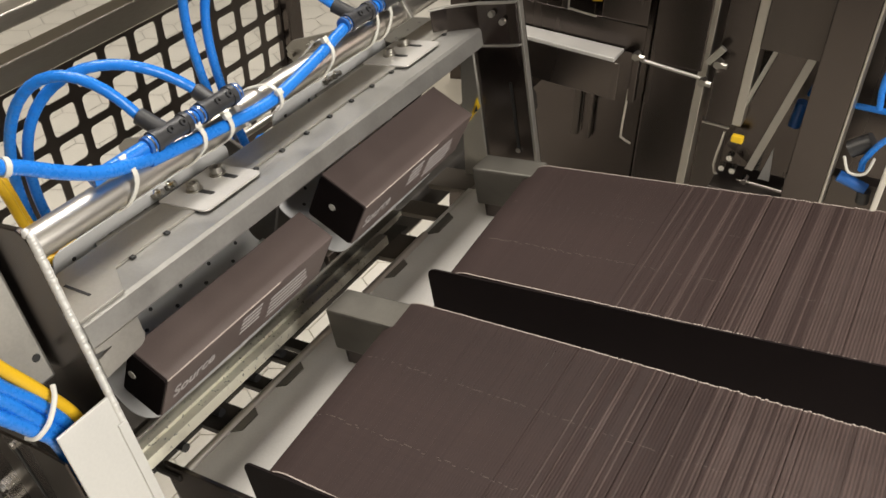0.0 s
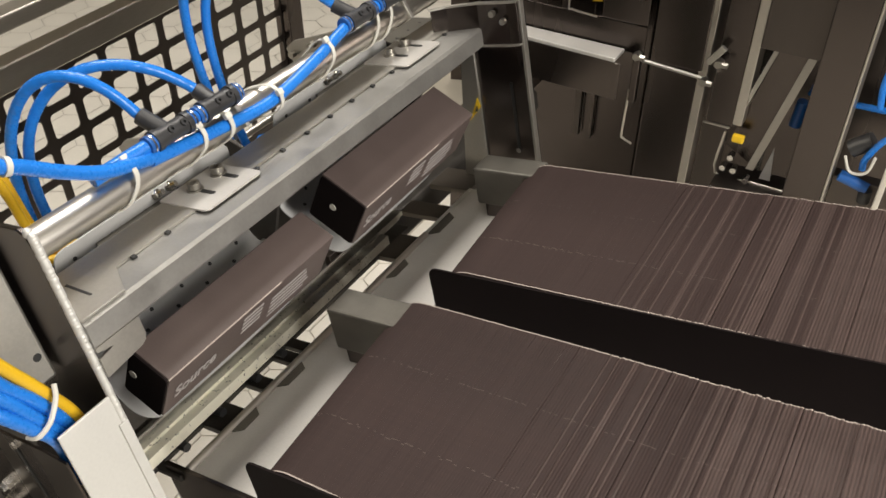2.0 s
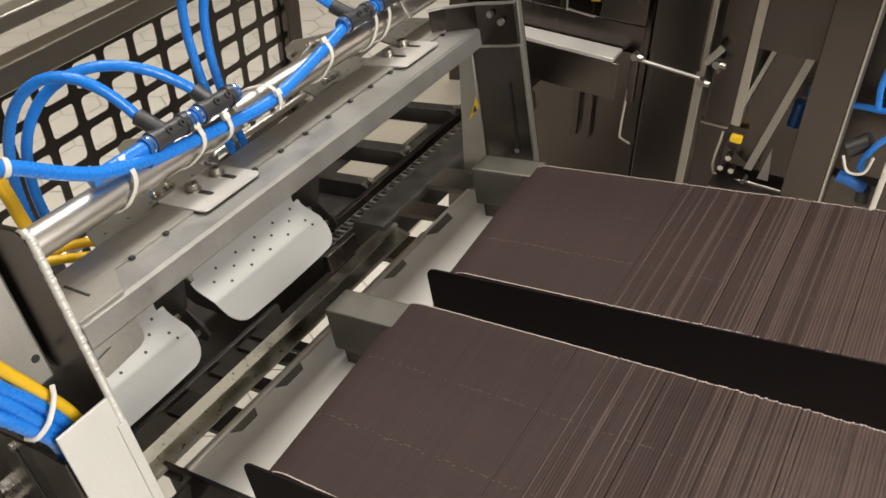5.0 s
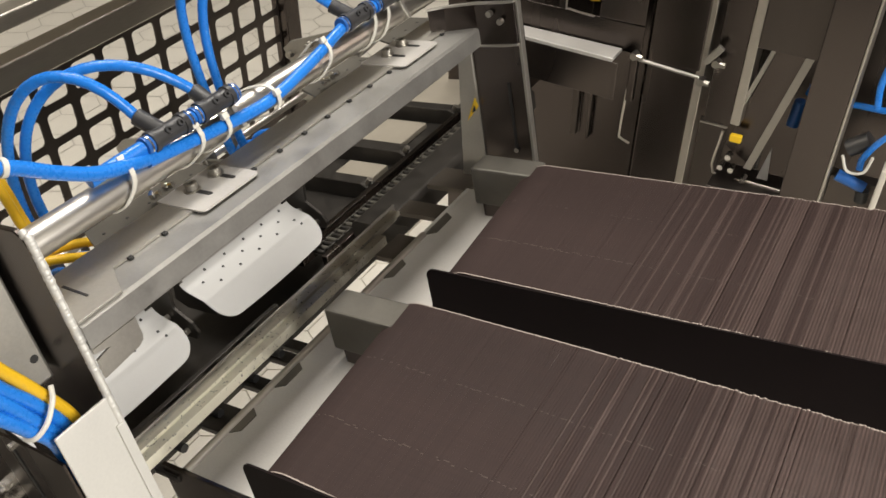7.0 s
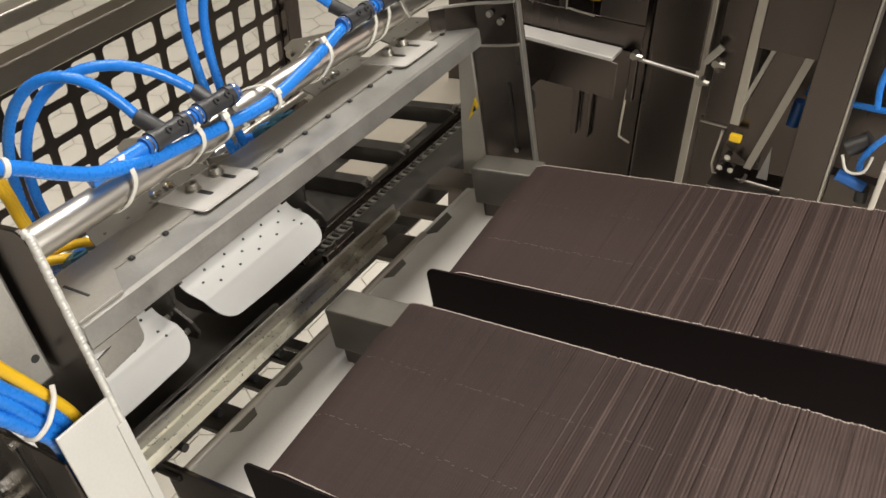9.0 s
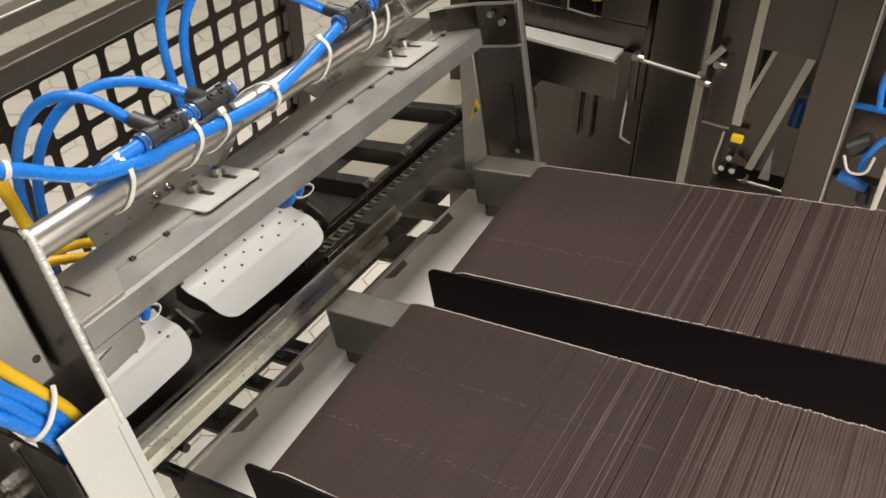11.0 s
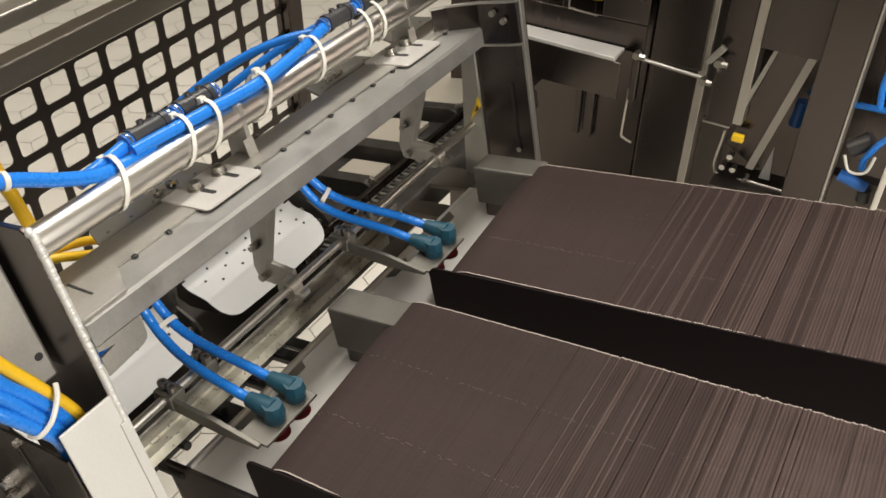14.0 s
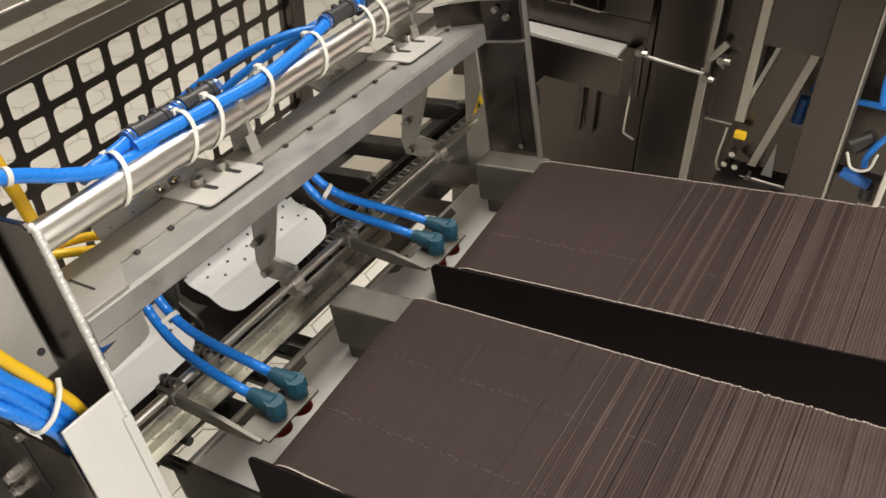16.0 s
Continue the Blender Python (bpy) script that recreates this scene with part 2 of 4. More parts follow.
def beam():
    b = thing("cross_beam", (-0.64, 0.33, -0.43), "grey stainless folded cross beam with bolted slotted plates", "machine beam")
    bm = bm_new()
    bent_strip(bm, [(-0.690, -0.430), (-0.690, -0.386), (-0.687, -0.383), (-0.602, -0.383), (-0.5985, -0.386), (-0.5985, -0.4075), (-0.601, -0.410), (-0.613, -0.410)][::-1], 0.0025, 0.2890, 1.02)
    part("channel", bm, GALV, b, smooth=True)
    bm = bm_new()
    prism(bm, [(-0.688, 0.289), (-0.6005, 0.289), (-0.6005, 0.3365), (-0.6055, 0.338), (-0.640, 0.359), (-0.640, 0.40), (-0.640, 1.0), (-0.688, 1.0)], "w", -0.3826, -0.3800, 0.0006)
    part("top_plate", bm, SHEET, b)
    # the row of dark slots along the fold
    for i in range(14):
        v = 0.375 + 0.0425 * i
        bm = bm_new()
        box(bm, -0.6395, -0.6345, v, v + 0.0050, -0.3826, -0.3800, 0.0004)
        part("slot", bm, INK, b)
    # perforated back flange beside the shaft
    for v0, v1 in ((0.380, 0.548), (0.725, 0.852), (0.895, 1.0)):
        bm = bm_new()
        prism(bm, [(-0.735, v0 + 0.02), (-0.690, v0), (-0.690, v1), (-0.735, v1)], "w", -0.389, -0.386, 0.0006)
        f = part("back_flange", bm, BLOCKSTEEL, b)
        for k in range(int((v1 - v0) / 0.03)):
            bm = bm_new()
            cyl(bm, (-0.7105, v0 + 0.025 + 0.03 * k, -0.3864), (-0.7105, v0 + 0.025 + 0.03 * k, -0.3856), 0.0018, n=8)
            part("pin_hole", bm, INK, f)
    # near end: web tab with a rounded corner
    bm = bm_new()
    prism(bm, [(0.289, -0.440), (0.329, -0.436), (0.3345, -0.433), (0.3365, -0.428), (0.3365, -0.409), (0.289, -0.409), (0.289, -0.4135), (0.305, -0.417), (0.289, -0.420)], "u", -0.6012, -0.5988)
    part("end_tab", bm, SHEET, b)
    bm = bm_new()
    prism(bm, [(-0.662, 0.3195), (-0.6247, 0.3180), (-0.6247, 0.3205), (-0.662, 0.3222)], "w", -0.3800, -0.3794)
    part("cut_slot", bm, INK, b)
    for v in (0.466, 0.752):
        for dv in (0.0, 0.018):
            bm = bm_new()
            cyl(bm, (-0.704, v + dv, -0.377), (-0.694, v + dv + 0.004, -0.374), 0.0034, n=10)
            cyl(bm, (-0.704, v + dv, -0.377), (-0.700, v + dv + 0.002, -0.376), 0.0056, n=6)
            part("clamp_screw", bm, NICKEL, b)
    for v0, w0 in ((0.459, 0), (0.815, 0)):
        bm = bm_new()
        prism(bm, rounded(-0.69, -0.622, v0, v0 + 0.082, (0.006, 0.002, 0.002, 0.006)), "w", -0.3799, -0.3780, 0.0004)
        p = part("slotted_plate", bm, DECK, b)
        for k, dv in enumerate((0.030, 0.064)):
            bm = bm_new()
            prism(bm, rounded(-0.672, -0.640, v0 + dv - 0.003, v0 + dv + 0.003, 0.0029), "w", -0.3781, -0.3776)
            part("slot_hole", bm, INK, p)
            bm = bm_new()
            cyl(bm, (-0.668, v0 + dv, -0.3782), (-0.668, v0 + dv, -0.3765), 0.0088)
            part("washer", bm, BOLT, p)
            bm = bm_new()
            ring(bm, (-0.668, v0 + dv, -0.3735), (0, 0, 1), 0.0034, 0.0066, 0.008, 18)
            cyl(bm, (-0.668, v0 + dv, -0.3775), (-0.668, v0 + dv, -0.3735), 0.0035, n=6)
            part("screw_head", bm, BOLT, p)
    return b


beam()


def side_plate():
    s = thing("side_duct", (-0.6519, 0.2856, -0.8270), "welded stainless side plate and open hose duct", "machine frame")
    bm = bm_new()
    prism(bm, [(-0.7979, -0.8757), (-0.6057, -0.8757), (-0.6057, -0.3065), (-0.6086, -0.2958), (-0.6169, -0.2900), (-0.7979, -0.2958)], "v", 0.2827, 0.2885, 0.0010)
    # the dark steel colour stands in for shadow on this face
    part("back_plate", bm, DARKSTEEL, s)
    bm = bm_new()
    random.seed(3)
    for i in range(180):
        w = -0.292 - i * 0.0011
        r = 0.0034 + random.random() * 0.0006
        bmesh.ops.create_icosphere(bm, subdivisions=2, radius=r, matrix=Matrix.Translation((-0.6040 + random.uniform(-.0005, .0005) - (0.004 if i < 3 else 0), 0.2856, w)))
    part("weld_bead", bm, ALU, s, "bright weld bead", True)
    bm = bm_new()
    box(bm, -0.6047, -0.6018, 0.2287, 0.2825, -0.8757, -0.4578, 0.0010)
    part("front_cover", bm, ALU, s, "bright aluminium cover plate")
    bm = bm_new()
    box(bm, -0.6018, -0.5994, 0.2783, 0.2880, -0.8757, -0.4884, 0.0008)
    part("edge_strip", bm, ALU, s)
    bm = bm_new()
    prism(bm, [(-0.7881, -0.8757), (-0.6057, -0.8757), (-0.6057, -0.4865), (-0.6373, -0.4836), (-0.7881, -0.4836)], "v", 0.2257, 0.2285, 0.0010)
    w = part("front_wall", bm, DARKSTEEL, s)
    bm = bm_new()
    prism(bm, [(-0.6860, -0.4923), (-0.6821, -0.4904), (-0.6777, -0.5604), (-0.6811, -0.5604)], "v", 0.2246, 0.2255)
    part("cut_slot", bm, INK, w)
    bm = bm_new()
    cyl(bm, (-0.6830, 0.2255, -0.4933), (-0.6830, 0.2223, -0.4933), 0.0039, n=6)
    part("bolt", bm, NICKEL, w)
    for q in ((-0.7400, -0.5648), (-0.7443, -0.5848)):
        bm = bm_new()
        cyl(bm, (q[0], 0.2255, q[1]), (q[0], 0.2180, q[1]), 0.0066, n=6)
        cyl(bm, (q[0], 0.2180, q[1]), (q[0], 0.2136, q[1]), 0.0044, n=12)
        part("bolt", bm, NICKEL, w)
    bm = bm_new()
    box(bm, -0.7268, -0.6616, 0.2345, 0.2788, -0.4486, -0.2977, 0.0029)
    part("inner_block", bm, SHEET, s)
    bm = bm_new()
    cyl(bm, (-0.6618, 0.2695, -0.4213), (-0.6609, 0.2695, -0.4213), 0.0039)
    part("hole", bm, INK, s)
    return s


side_plate()


def under_works():
    """The dark bed below the pockets, the slot's cross plates and the chain."""
    bm = bm_new()
    box(bm, -1.19, -0.905, 0.0, 0.98, -0.80, -0.785)
    single("bed_plate", bm, BLACKSTEEL, (-1.2, 0.5, -0.80), "oily black machine bed under the pockets", "machine bed")
    b = thing("drop_belt", (-0.82, 0.65, -1.52), "black outfeed belt on steel legs below the drop slot", "conveyor belt")
    bm = bm_new()
    box(bm, -0.95, -0.66, 0.30, 1.0, -1.13, -1.1, 0.004)
    part("belt", bm, RUBBER, b)
    for u, w in ((-0.93, -1.548), (-0.70, -1.500)):
        for v in (0.34, 0.96):
            bm = bm_new()
            box(bm, u - 0.015, u + 0.015, v - 0.015, v + 0.015, w, -1.1305)
            part("leg", bm, BLOCKSTEEL, b)
    s = thing("slot_frame", (-0.66, 0.6, -0.64), "dark steel cross plates bridging the drop slot", "machine frame")
    for v0, v1 in ((0.330, 0.341), (0.398, 0.436), (0.468, 0.487), (0.517, 0.535), (0.541, 0.556), (0.742, 0.800), (0.852, 0.886), (0.934, 0.99)):
        bm = bm_new()
        box(bm, -0.735 if v0 < 0.7 else -0.715, -0.6425, v0, v1, -0.634, -0.626, 0.001)
        part("cross_plate", bm, BLACKSTEEL if v0 < 0.7 else BROWNSTEEL, s)
    for v in (0.362, 0.418, 0.478, 0.524):
        bm = bm_new()
        cyl(bm, (-0.690, v, -0.622), (-0.662, v, -0.622), 0.0052, n=16)
        part("roller_pin", bm, FITTING, s, "", True)
    bm = bm_new()
    box(bm, -0.74, -0.733, 0.336, 0.60, -0.66, -0.620, 0.001)
    part("side_bar", bm, BLACKSTEEL, s)
    c = thing("drive_chain", (-0.905, 1.1, -0.745), "oily roller chain in dark guide rails", "roller chain")
    for k in range(52):
        v = 0.86 + 0.0125 * k
        bm = bm_new()
        cyl(bm, (-0.917, v, -0.742), (-0.893, v, -0.742), 0.0042, n=10)
        wide = 0.0125 if k % 2 else 0.0098
        for du in (-wide, wide - 0.0016):
            box(bm, -0.905 + du, -0.905 + du + 0.0016, v - 0.004, v + 0.0165, -0.7465, -0.7375, 0.0006)
        part("link", bm, BLOCKSTEEL if k % 2 else BLACKSTEEL, c)
    for u in (-0.942, -0.884):
        bm = bm_new()
        box(bm, u, u + 0.012, 0.84, 1.62, -0.765, -0.733, 0.001)
        part("guide_rail", bm, DARKSTEEL, c)
    bm = bm_new()
    prism(bm, rounded(-0.862, -0.792, -0.75, -0.700, 0.012), "v", 0.905, 1.45)
    single("black_beam", bm, BLACKSTEEL, (-0.83, 1.2, -0.75), "black painted round-edged beam beside the chain", "machine beam", smooth=True)
    f = thing("back_frame", (-1.08, 1.3, -0.785), "dark frame with added beige patches for the dim floor in its openings", "machine frame")
    bm = bm_new()
    box(bm, -1.19, -0.945, 0.985, 1.75, -0.80, -0.788)
    part("base", bm, BLACKSTEEL, f)
    # beige slabs added in place of dimly lit floor showing through openings
    for u0, u1, v0, v1 in ((-1.105, -1.010, 1.130, 1.205), (-1.14, -1.035, 1.268, 1.395), (-1.16, -1.01, 1.480, 1.72)):
        bm = bm_new()
        box(bm, u0, u1, v0, v1, -0.787, -0.775, 0.002)
        part("floor_patch", bm, FLOORTONE, f)
    for v0, v1 in ((1.090, 1.118), (1.222, 1.256), (1.418, 1.446)):
        bm = bm_new()
        prism(bm, [(-1.17, -0.787), (-0.955, -0.787), (-0.955, -0.772), (-0.99, -0.752), (-1.17, -0.752)], "v", v0, v1, 0.001)
        k = part("cross_rib", bm, BLACKSTEEL, f)
        bm = bm_new()
        cyl(bm, (-0.982, v0 + 0.012, -0.757), (-0.974, v0 + 0.012, -0.746), 0.006, n=6)
        part("bolt", bm, BOLT, k)


under_works()


def tray():
    t = thing("magazine_tray", (-0.3, 0.6, -0.66), "pale grey steel magazine deck under the carton stacks", "magazine deck")
    bm = bm_new()
    box(bm, -0.633, 0.45, 0.338, 0.93, -0.624, -0.620)
    part("deck", bm, DECK, t)
    bm = bm_new()
    bent_strip(bm, [(-0.633, -0.6195), (-0.639, -0.6195), (-0.640, -0.6205), (-0.640, -0.640)], 0.002, 0.338, 0.93)
    part("front_lip", bm, ALU, t, "polished front lip")
    bm = bm_new()
    cyl(bm, (-0.634, 0.338, -0.6205), (-0.634, 0.80, -0.6205), 0.0056, n=18)
    part("lip_rod", bm, POLISHED, t, "polished rounded lip edge", True)
    for v, n in ((0.395, 0.045), (0.470, 0.05), (0.690, 0.05), (0.80, 0.06)):
        bm = bm_new()
        prism(bm, [(-0.632, v), (-0.618, v + 0.010), (-0.618, v + n - 0.010), (-0.632, v + n)], "w", -0.6198, -0.6185)
        part("lip_tab", bm, BLOCKSTEEL, t)
    bm = bm_new()
    box(bm, -0.665, 0.45, 0.3325, 0.3375, -0.68, -0.616, 0.001)
    part("end_bar", bm, DARKSTEEL, t)
    return t


tray()


def hold_block(v0):
    b = thing("stop_block", (-0.55, v0 + 0.02, -0.62), "grey machined stop block on the magazine deck", "stop block", "stop blocks")
    bm = bm_new()
    box(bm, -0.585, -0.49, v0, v0 + 0.042, -0.600, -0.544, 0.003)
    part("block", bm, BLOCKSTEEL, b)
    bm = bm_new()
    box(bm, -0.575, -0.50, v0 + 0.004, v0 + 0.038, -0.6205, -0.5995)
    part("foot", bm, DARKSTEEL, b)


hold_block(0.536)
hold_block(0.866)


def guide(v):
    bm = bm_new()
    prism(bm, rounded(-0.512, 0.30, -0.619, -0.540, (0.002, 0.010, 0.002, 0.002)), "v", v - 0.0012, v + 0.0012, 0.0004)
    g = single("guide_plate", bm, BLACKPLATE, (-0.1, v, -0.62), "black side guide plate along a carton stack", "guide plate", "magazine guides")
    return g


guide(0.3235)
guide(0.6370)


def rail_steel():
    """Stained, specked steel; the pale near end is lamp reflection put into the colour."""
    m, t, b = nodes_of("stained_rail_steel_painted_sheen")
    N, L = t.nodes.new, t.links.new
    co = N("ShaderNodeTexCoord")
    sep = N("ShaderNodeSeparateXYZ")
    L(co.outputs["Object"], sep.inputs[0])
    big, speck = N("ShaderNodeTexNoise"), N("ShaderNodeTexNoise")
    big.inputs["Scale"].default_value, big.inputs["Detail"].default_value = 34, 6
    speck.inputs["Scale"].default_value, speck.inputs["Detail"].default_value = 210, 2
    L(co.outputs["Object"], big.inputs["Vector"]), L(co.outputs["Object"], speck.inputs["Vector"])
    # painted reflection, fading away from the near end
    along = N("ShaderNodeMapRange")
    along.inputs["From Min"].default_value, along.inputs["From Max"].default_value = 0.10, -0.06
    L(sep.outputs["Y"], along.inputs["Value"])
    mix = N("ShaderNodeMath")
    mix.operation = "MULTIPLY_ADD"
    mix.inputs[1].default_value = 1.3
    mix.inputs[2].default_value = -0.65
    L(big.outputs["Fac"], mix.inputs[0])
    groove = N("ShaderNodeMapRange")
    groove.inputs["From Min"].default_value, groove.inputs["From Max"].default_value = -0.022, -0.014
    L(sep.outputs["X"], groove.inputs["Value"])
    both = N("ShaderNodeMath")
    both.operation = "MULTIPLY"
    L(along.outputs[0], both.inputs[0]), L(groove.outputs[0], both.inputs[1])
    add = N("ShaderNodeMath")
    add.operation, add.use_clamp = "ADD", True
    L(mix.outputs[0], add.inputs[0]), L(both.outputs[0], add.inputs[1])
    col = N("ShaderNodeMixRGB")
    col.inputs[1].default_value, col.inputs[2].default_value = (0.34, 0.32, 0.28, 1), (0.84, 0.81, 0.67, 1)
    L(add.outputs[0], col.inputs[0])
    dots = N("ShaderNodeMapRange")
    dots.inputs["From Min"].default_value, dots.inputs["From Max"].default_value = 0.29, 0.36
    dots.inputs["To Min"].default_value = 0.25
    L(speck.outputs["Fac"], dots.inputs["Value"])
    vec = N("ShaderNodeVectorMath")
    vec.operation = "SCALE"
    L(col.outputs[0], vec.inputs[0]), L(dots.outputs[0], vec.inputs["Scale"]), L(vec.outputs[0], b.inputs["Base Color"])
    met = N("ShaderNodeMapRange")
    met.inputs["To Min"].default_value, met.inputs["To Max"].default_value = 1.0, 0.12
    L(add.outputs[0], met.inputs["Value"]), L(met.outputs[0], b.inputs["Metallic"])
    b.inputs["Roughness"].default_value = 0.36
    bp = N("ShaderNodeBump")
    bp.inputs["Strength"].default_value, bp.inputs["Distance"].default_value = 0.25, 0.0006
    L(speck.outputs["Fac"], bp.inputs["Height"]), L(bp.outputs[0], b.inputs["Normal"])
    return m


RAILSTEEL = rail_steel()


def lower_rail():
    r = thing("front_rail", (-0.652, 0.5, -0.60), "stained steel front rail with painted sheen beside the drop slot", "rail")
    bm = bm_new()
    bent_strip(bm, [(-0.674, -0.600), (-0.674, -0.580), (-0.6595, -0.580), (-0.6595, -0.586)][::-1], 0.002, 0.300, 0.79)
    part("channel", bm, RAILSTEEL, r)
    bm = bm_new()
    bent_strip(bm, [(-0.6582, -0.590), (-0.6582, -0.583), (-0.646, -0.583), (-0.646, -0.596)][::-1], 0.002, 0.300, 0.735)
    part("lower_channel", bm, RAILSTEEL, r)
    bm = bm_new()
    box(bm, -0.6768, -0.6744, 0.300, 0.80, -0.602, -0.5775, 0.0006)
    part("upper_edge", bm, SHEET, r)
    bm = bm_new()
    box(bm, -0.716, -0.677, 0.300, 0.82, -0.632, -0.626, 0.001)
    part("flap_plate", bm, BLACKSTEEL, r, "oily black flap plate")
    return r


RAIL = lower_rail()

# ================= moving shaft with arms and suction heads =================


def shaft():
    s = thing("swing_shaft", (TU, 0.6, TW), "polished steel shaft carrying swing arms, air hoses and suction heads", "machine shaft")
    bm = bm_new()
    cyl(bm, (TU, 0.2890, TW), (TU, 1.40, TW), 0.0155, n=40)
    part("tube", bm, POLISHED, s, smooth=True)
    for v in (0.540, 0.862):
        bm = bm_new()
        prism(bm, [(-0.694, -0.322), (-0.664, -0.322), (-0.664, -0.360), (-0.652, -0.430), (-0.688, -0.530), (-0.652, -0.534), (-0.650, -0.556), (-0.690, -0.562), (-0.712, -0.560), (-0.716, -0.540), (-0.700, -0.470), (-0.695, -0.370)], "v", v + 0.030, v + 0.036, 0.0006)
        bent_strip(bm, [(-0.664, -0.360), (-0.652, -0.430), (-0.688, -0.530)], 0.002, v + 0.022, v + 0.036)
        a = part("arm", bm, SHEET, s, "flat stainless swing arm")
        bm = bm_new()
        ring(bm, (RU, v + 0.012, RW), (0, 1, 0), 0.0050, 0.0125, 0.016, 20)
        box(bm, RU + 0.008, RU + 0.022, v + 0.004, v + 0.020, RW - 0.008, RW - 0.001, 0.001)
        part("rod_clamp", bm, BRUSHED, a, smooth=True)
        bm = bm_new()
        p = Vector((-0.698, 0, -0.505))
        cyl(bm, (p.x, v + 0.022, p.z), (p.x, v + 0.030, p.z), 0.0055, n=6)
        cyl(bm, (p.x, v + 0.017, p.z), (p.x, v + 0.022, p.z), 0.0035, n=12)
        part("bolt", bm, BOLT, a)
        bm = bm_new()
        p = Vector((-0.700, 0, -0.551))
        cyl(bm, (p.x, v + 0.022, p.z), (p.x, v + 0.030, p.z), 0.0055, n=6)
        part("bolt", bm, BOLT, a)
    bm = bm_new()
    cyl(bm, (RU, 0.30, RW), (RU, 1.0, RW), 0.0050, n=20)
    part("rod", bm, POLISHED, s, smooth=True)
    return s


SHAFT = shaft()


def head(v):
    """A suction head turning on the rod: built with its arm towards +u and its cups down; local origin on the rod."""
    o = Vector((RU, v, RW))

    def P(name, bm, mat, parent, label="", smooth=False):
        bmesh.ops.translate(bm, verts=bm.verts, vec=ORIGIN[SHAFT])
        return part(name, bm, mat, parent, label, smooth)
    bm = bm_new()
    prism(bm, [(0.004, -0.011), (0.070, -0.012), (0.122, -0.0055), (0.122, -0.0015), (0.070, 0.004), (0.004, 0.004)], "v", -0.032, -0.027, 0.0006)
    box(bm, 0.094, 0.1290, -0.0268, 0.050, -0.0050, -0.0020, 0.0008)
    h = P("suction_head", bm, BLOCKSTEEL, SHAFT, "pivoting suction head with two red cups")
    h.location = o - ORIGIN[SHAFT]
    for dv in (-0.024, 0.024):
        bm = bm_new()
        box(bm, -0.012, 0.012, dv - 0.010, dv + 0.010, -0.010, 0.008, 0.0012)
        P("clamp_block", bm, BLOCKSTEEL, h)
        for du in (-0.006, 0.007):
            bm = bm_new()
            ring(bm, (du, dv, 0.012), (0, 0, 1), 0.0026, 0.0052, 0.008, 16)
            cyl(bm, (du, dv, 0.008), (du, dv, 0.012), 0.003, n=6)
            P("screw_head", bm, BOLT, h)
    for dv in (0.004, 0.036):
        u = 0.113
        bm = bm_new()
        cyl(bm, (u, dv, -0.002), (u, dv, 0.007), 0.0105, 0.0115, 18)
        cyl(bm, (u, dv, 0.007), (u, dv, 0.0185), 0.0118, 0.0100, 8)
        cyl(bm, (u, dv, 0.010), (u - 0.020, dv, 0.010), 0.0108, 0.0098, 18)
        cyl(bm, (u - 0.020, dv, 0.010), (u - 0.030, dv, 0.010), 0.0088, 0.0080, 18)
        P("elbow_fitting", bm, ELBOW, h, "petrol-blue push-in elbow", True)
        bm = bm_new()
        cyl(bm, (u, dv, -0.0049), (u, dv, -0.008), 0.008, n=18)
        n = P("cup_nipple", bm, FITTING, h, "", True)
        bm = bm_new()
        prof = [(0.006, -0.006), (0.0105, -0.0075), (0.0108, -0.0095), (0.0078, -0.0112), (0.0115, -0.0138), (0.0118, -0.0158), (0.0082, -0.0175), (0.0128, -0.0218), (0.0118, -0.0228), (0.004, -0.020)]
        k = 22
        rows = [[bm.verts.new((u + r * math.cos(2 * math.pi * i / k), dv + r * math.sin(2 * math.pi * i / k), z)) for i in range(k)] for r, z in prof]
        for A, B in zip(rows, rows[1:]):
            for i in range(k):
                bm.faces.new((A[i], A[(i + 1) % k], B[(i + 1) % k], B[i]))
        bm.faces.new(rows[-1])
        bm.faces.new(rows[0][::-1])
        P("suction_cup", bm, CUP, h, "red bellows suction cup", True)
    return h


HEAD_V = (0.384, 0.680)
HEADS = [head(v) for v in HEAD_V]


PIECES, HOSE_R, HOSE_LONG = 20, 0.0053, 0.212


def capsule(long, r, n=12):
    """A short length of hose with round ends, along +x from its origin."""
    bm = bm_new()
    rows = []
    for x, q in ((-r, 0.15), (-0.85 * r, 0.53), (-0.5 * r, 0.87), (0, 1.0), (long, 1.0), (long + 0.5 * r, 0.87), (long + 0.85 * r, 0.53), (long + r, 0.15)):
        rows.append([bm.verts.new((x, q * r * math.cos(2 * math.pi * k / n), q * r * math.sin(2 * math.pi * k / n))) for k in range(n)])
    for A, B in zip(rows, rows[1:]):
        for k in range(n):
            bm.faces.new((A[k], A[(k + 1) % n], B[(k + 1) % n], B[k])).smooth = True
    bm.faces.new(rows[0][::-1]), bm.faces.new(rows[-1])
    me = bpy.data.meshes.new("hose_piece")
    bm.to_mesh(me)
    bm.free()
    me.materials.append(BLUE)
    return me


HOSE_MESH = capsule(HOSE_LONG / PIECES, HOSE_R)


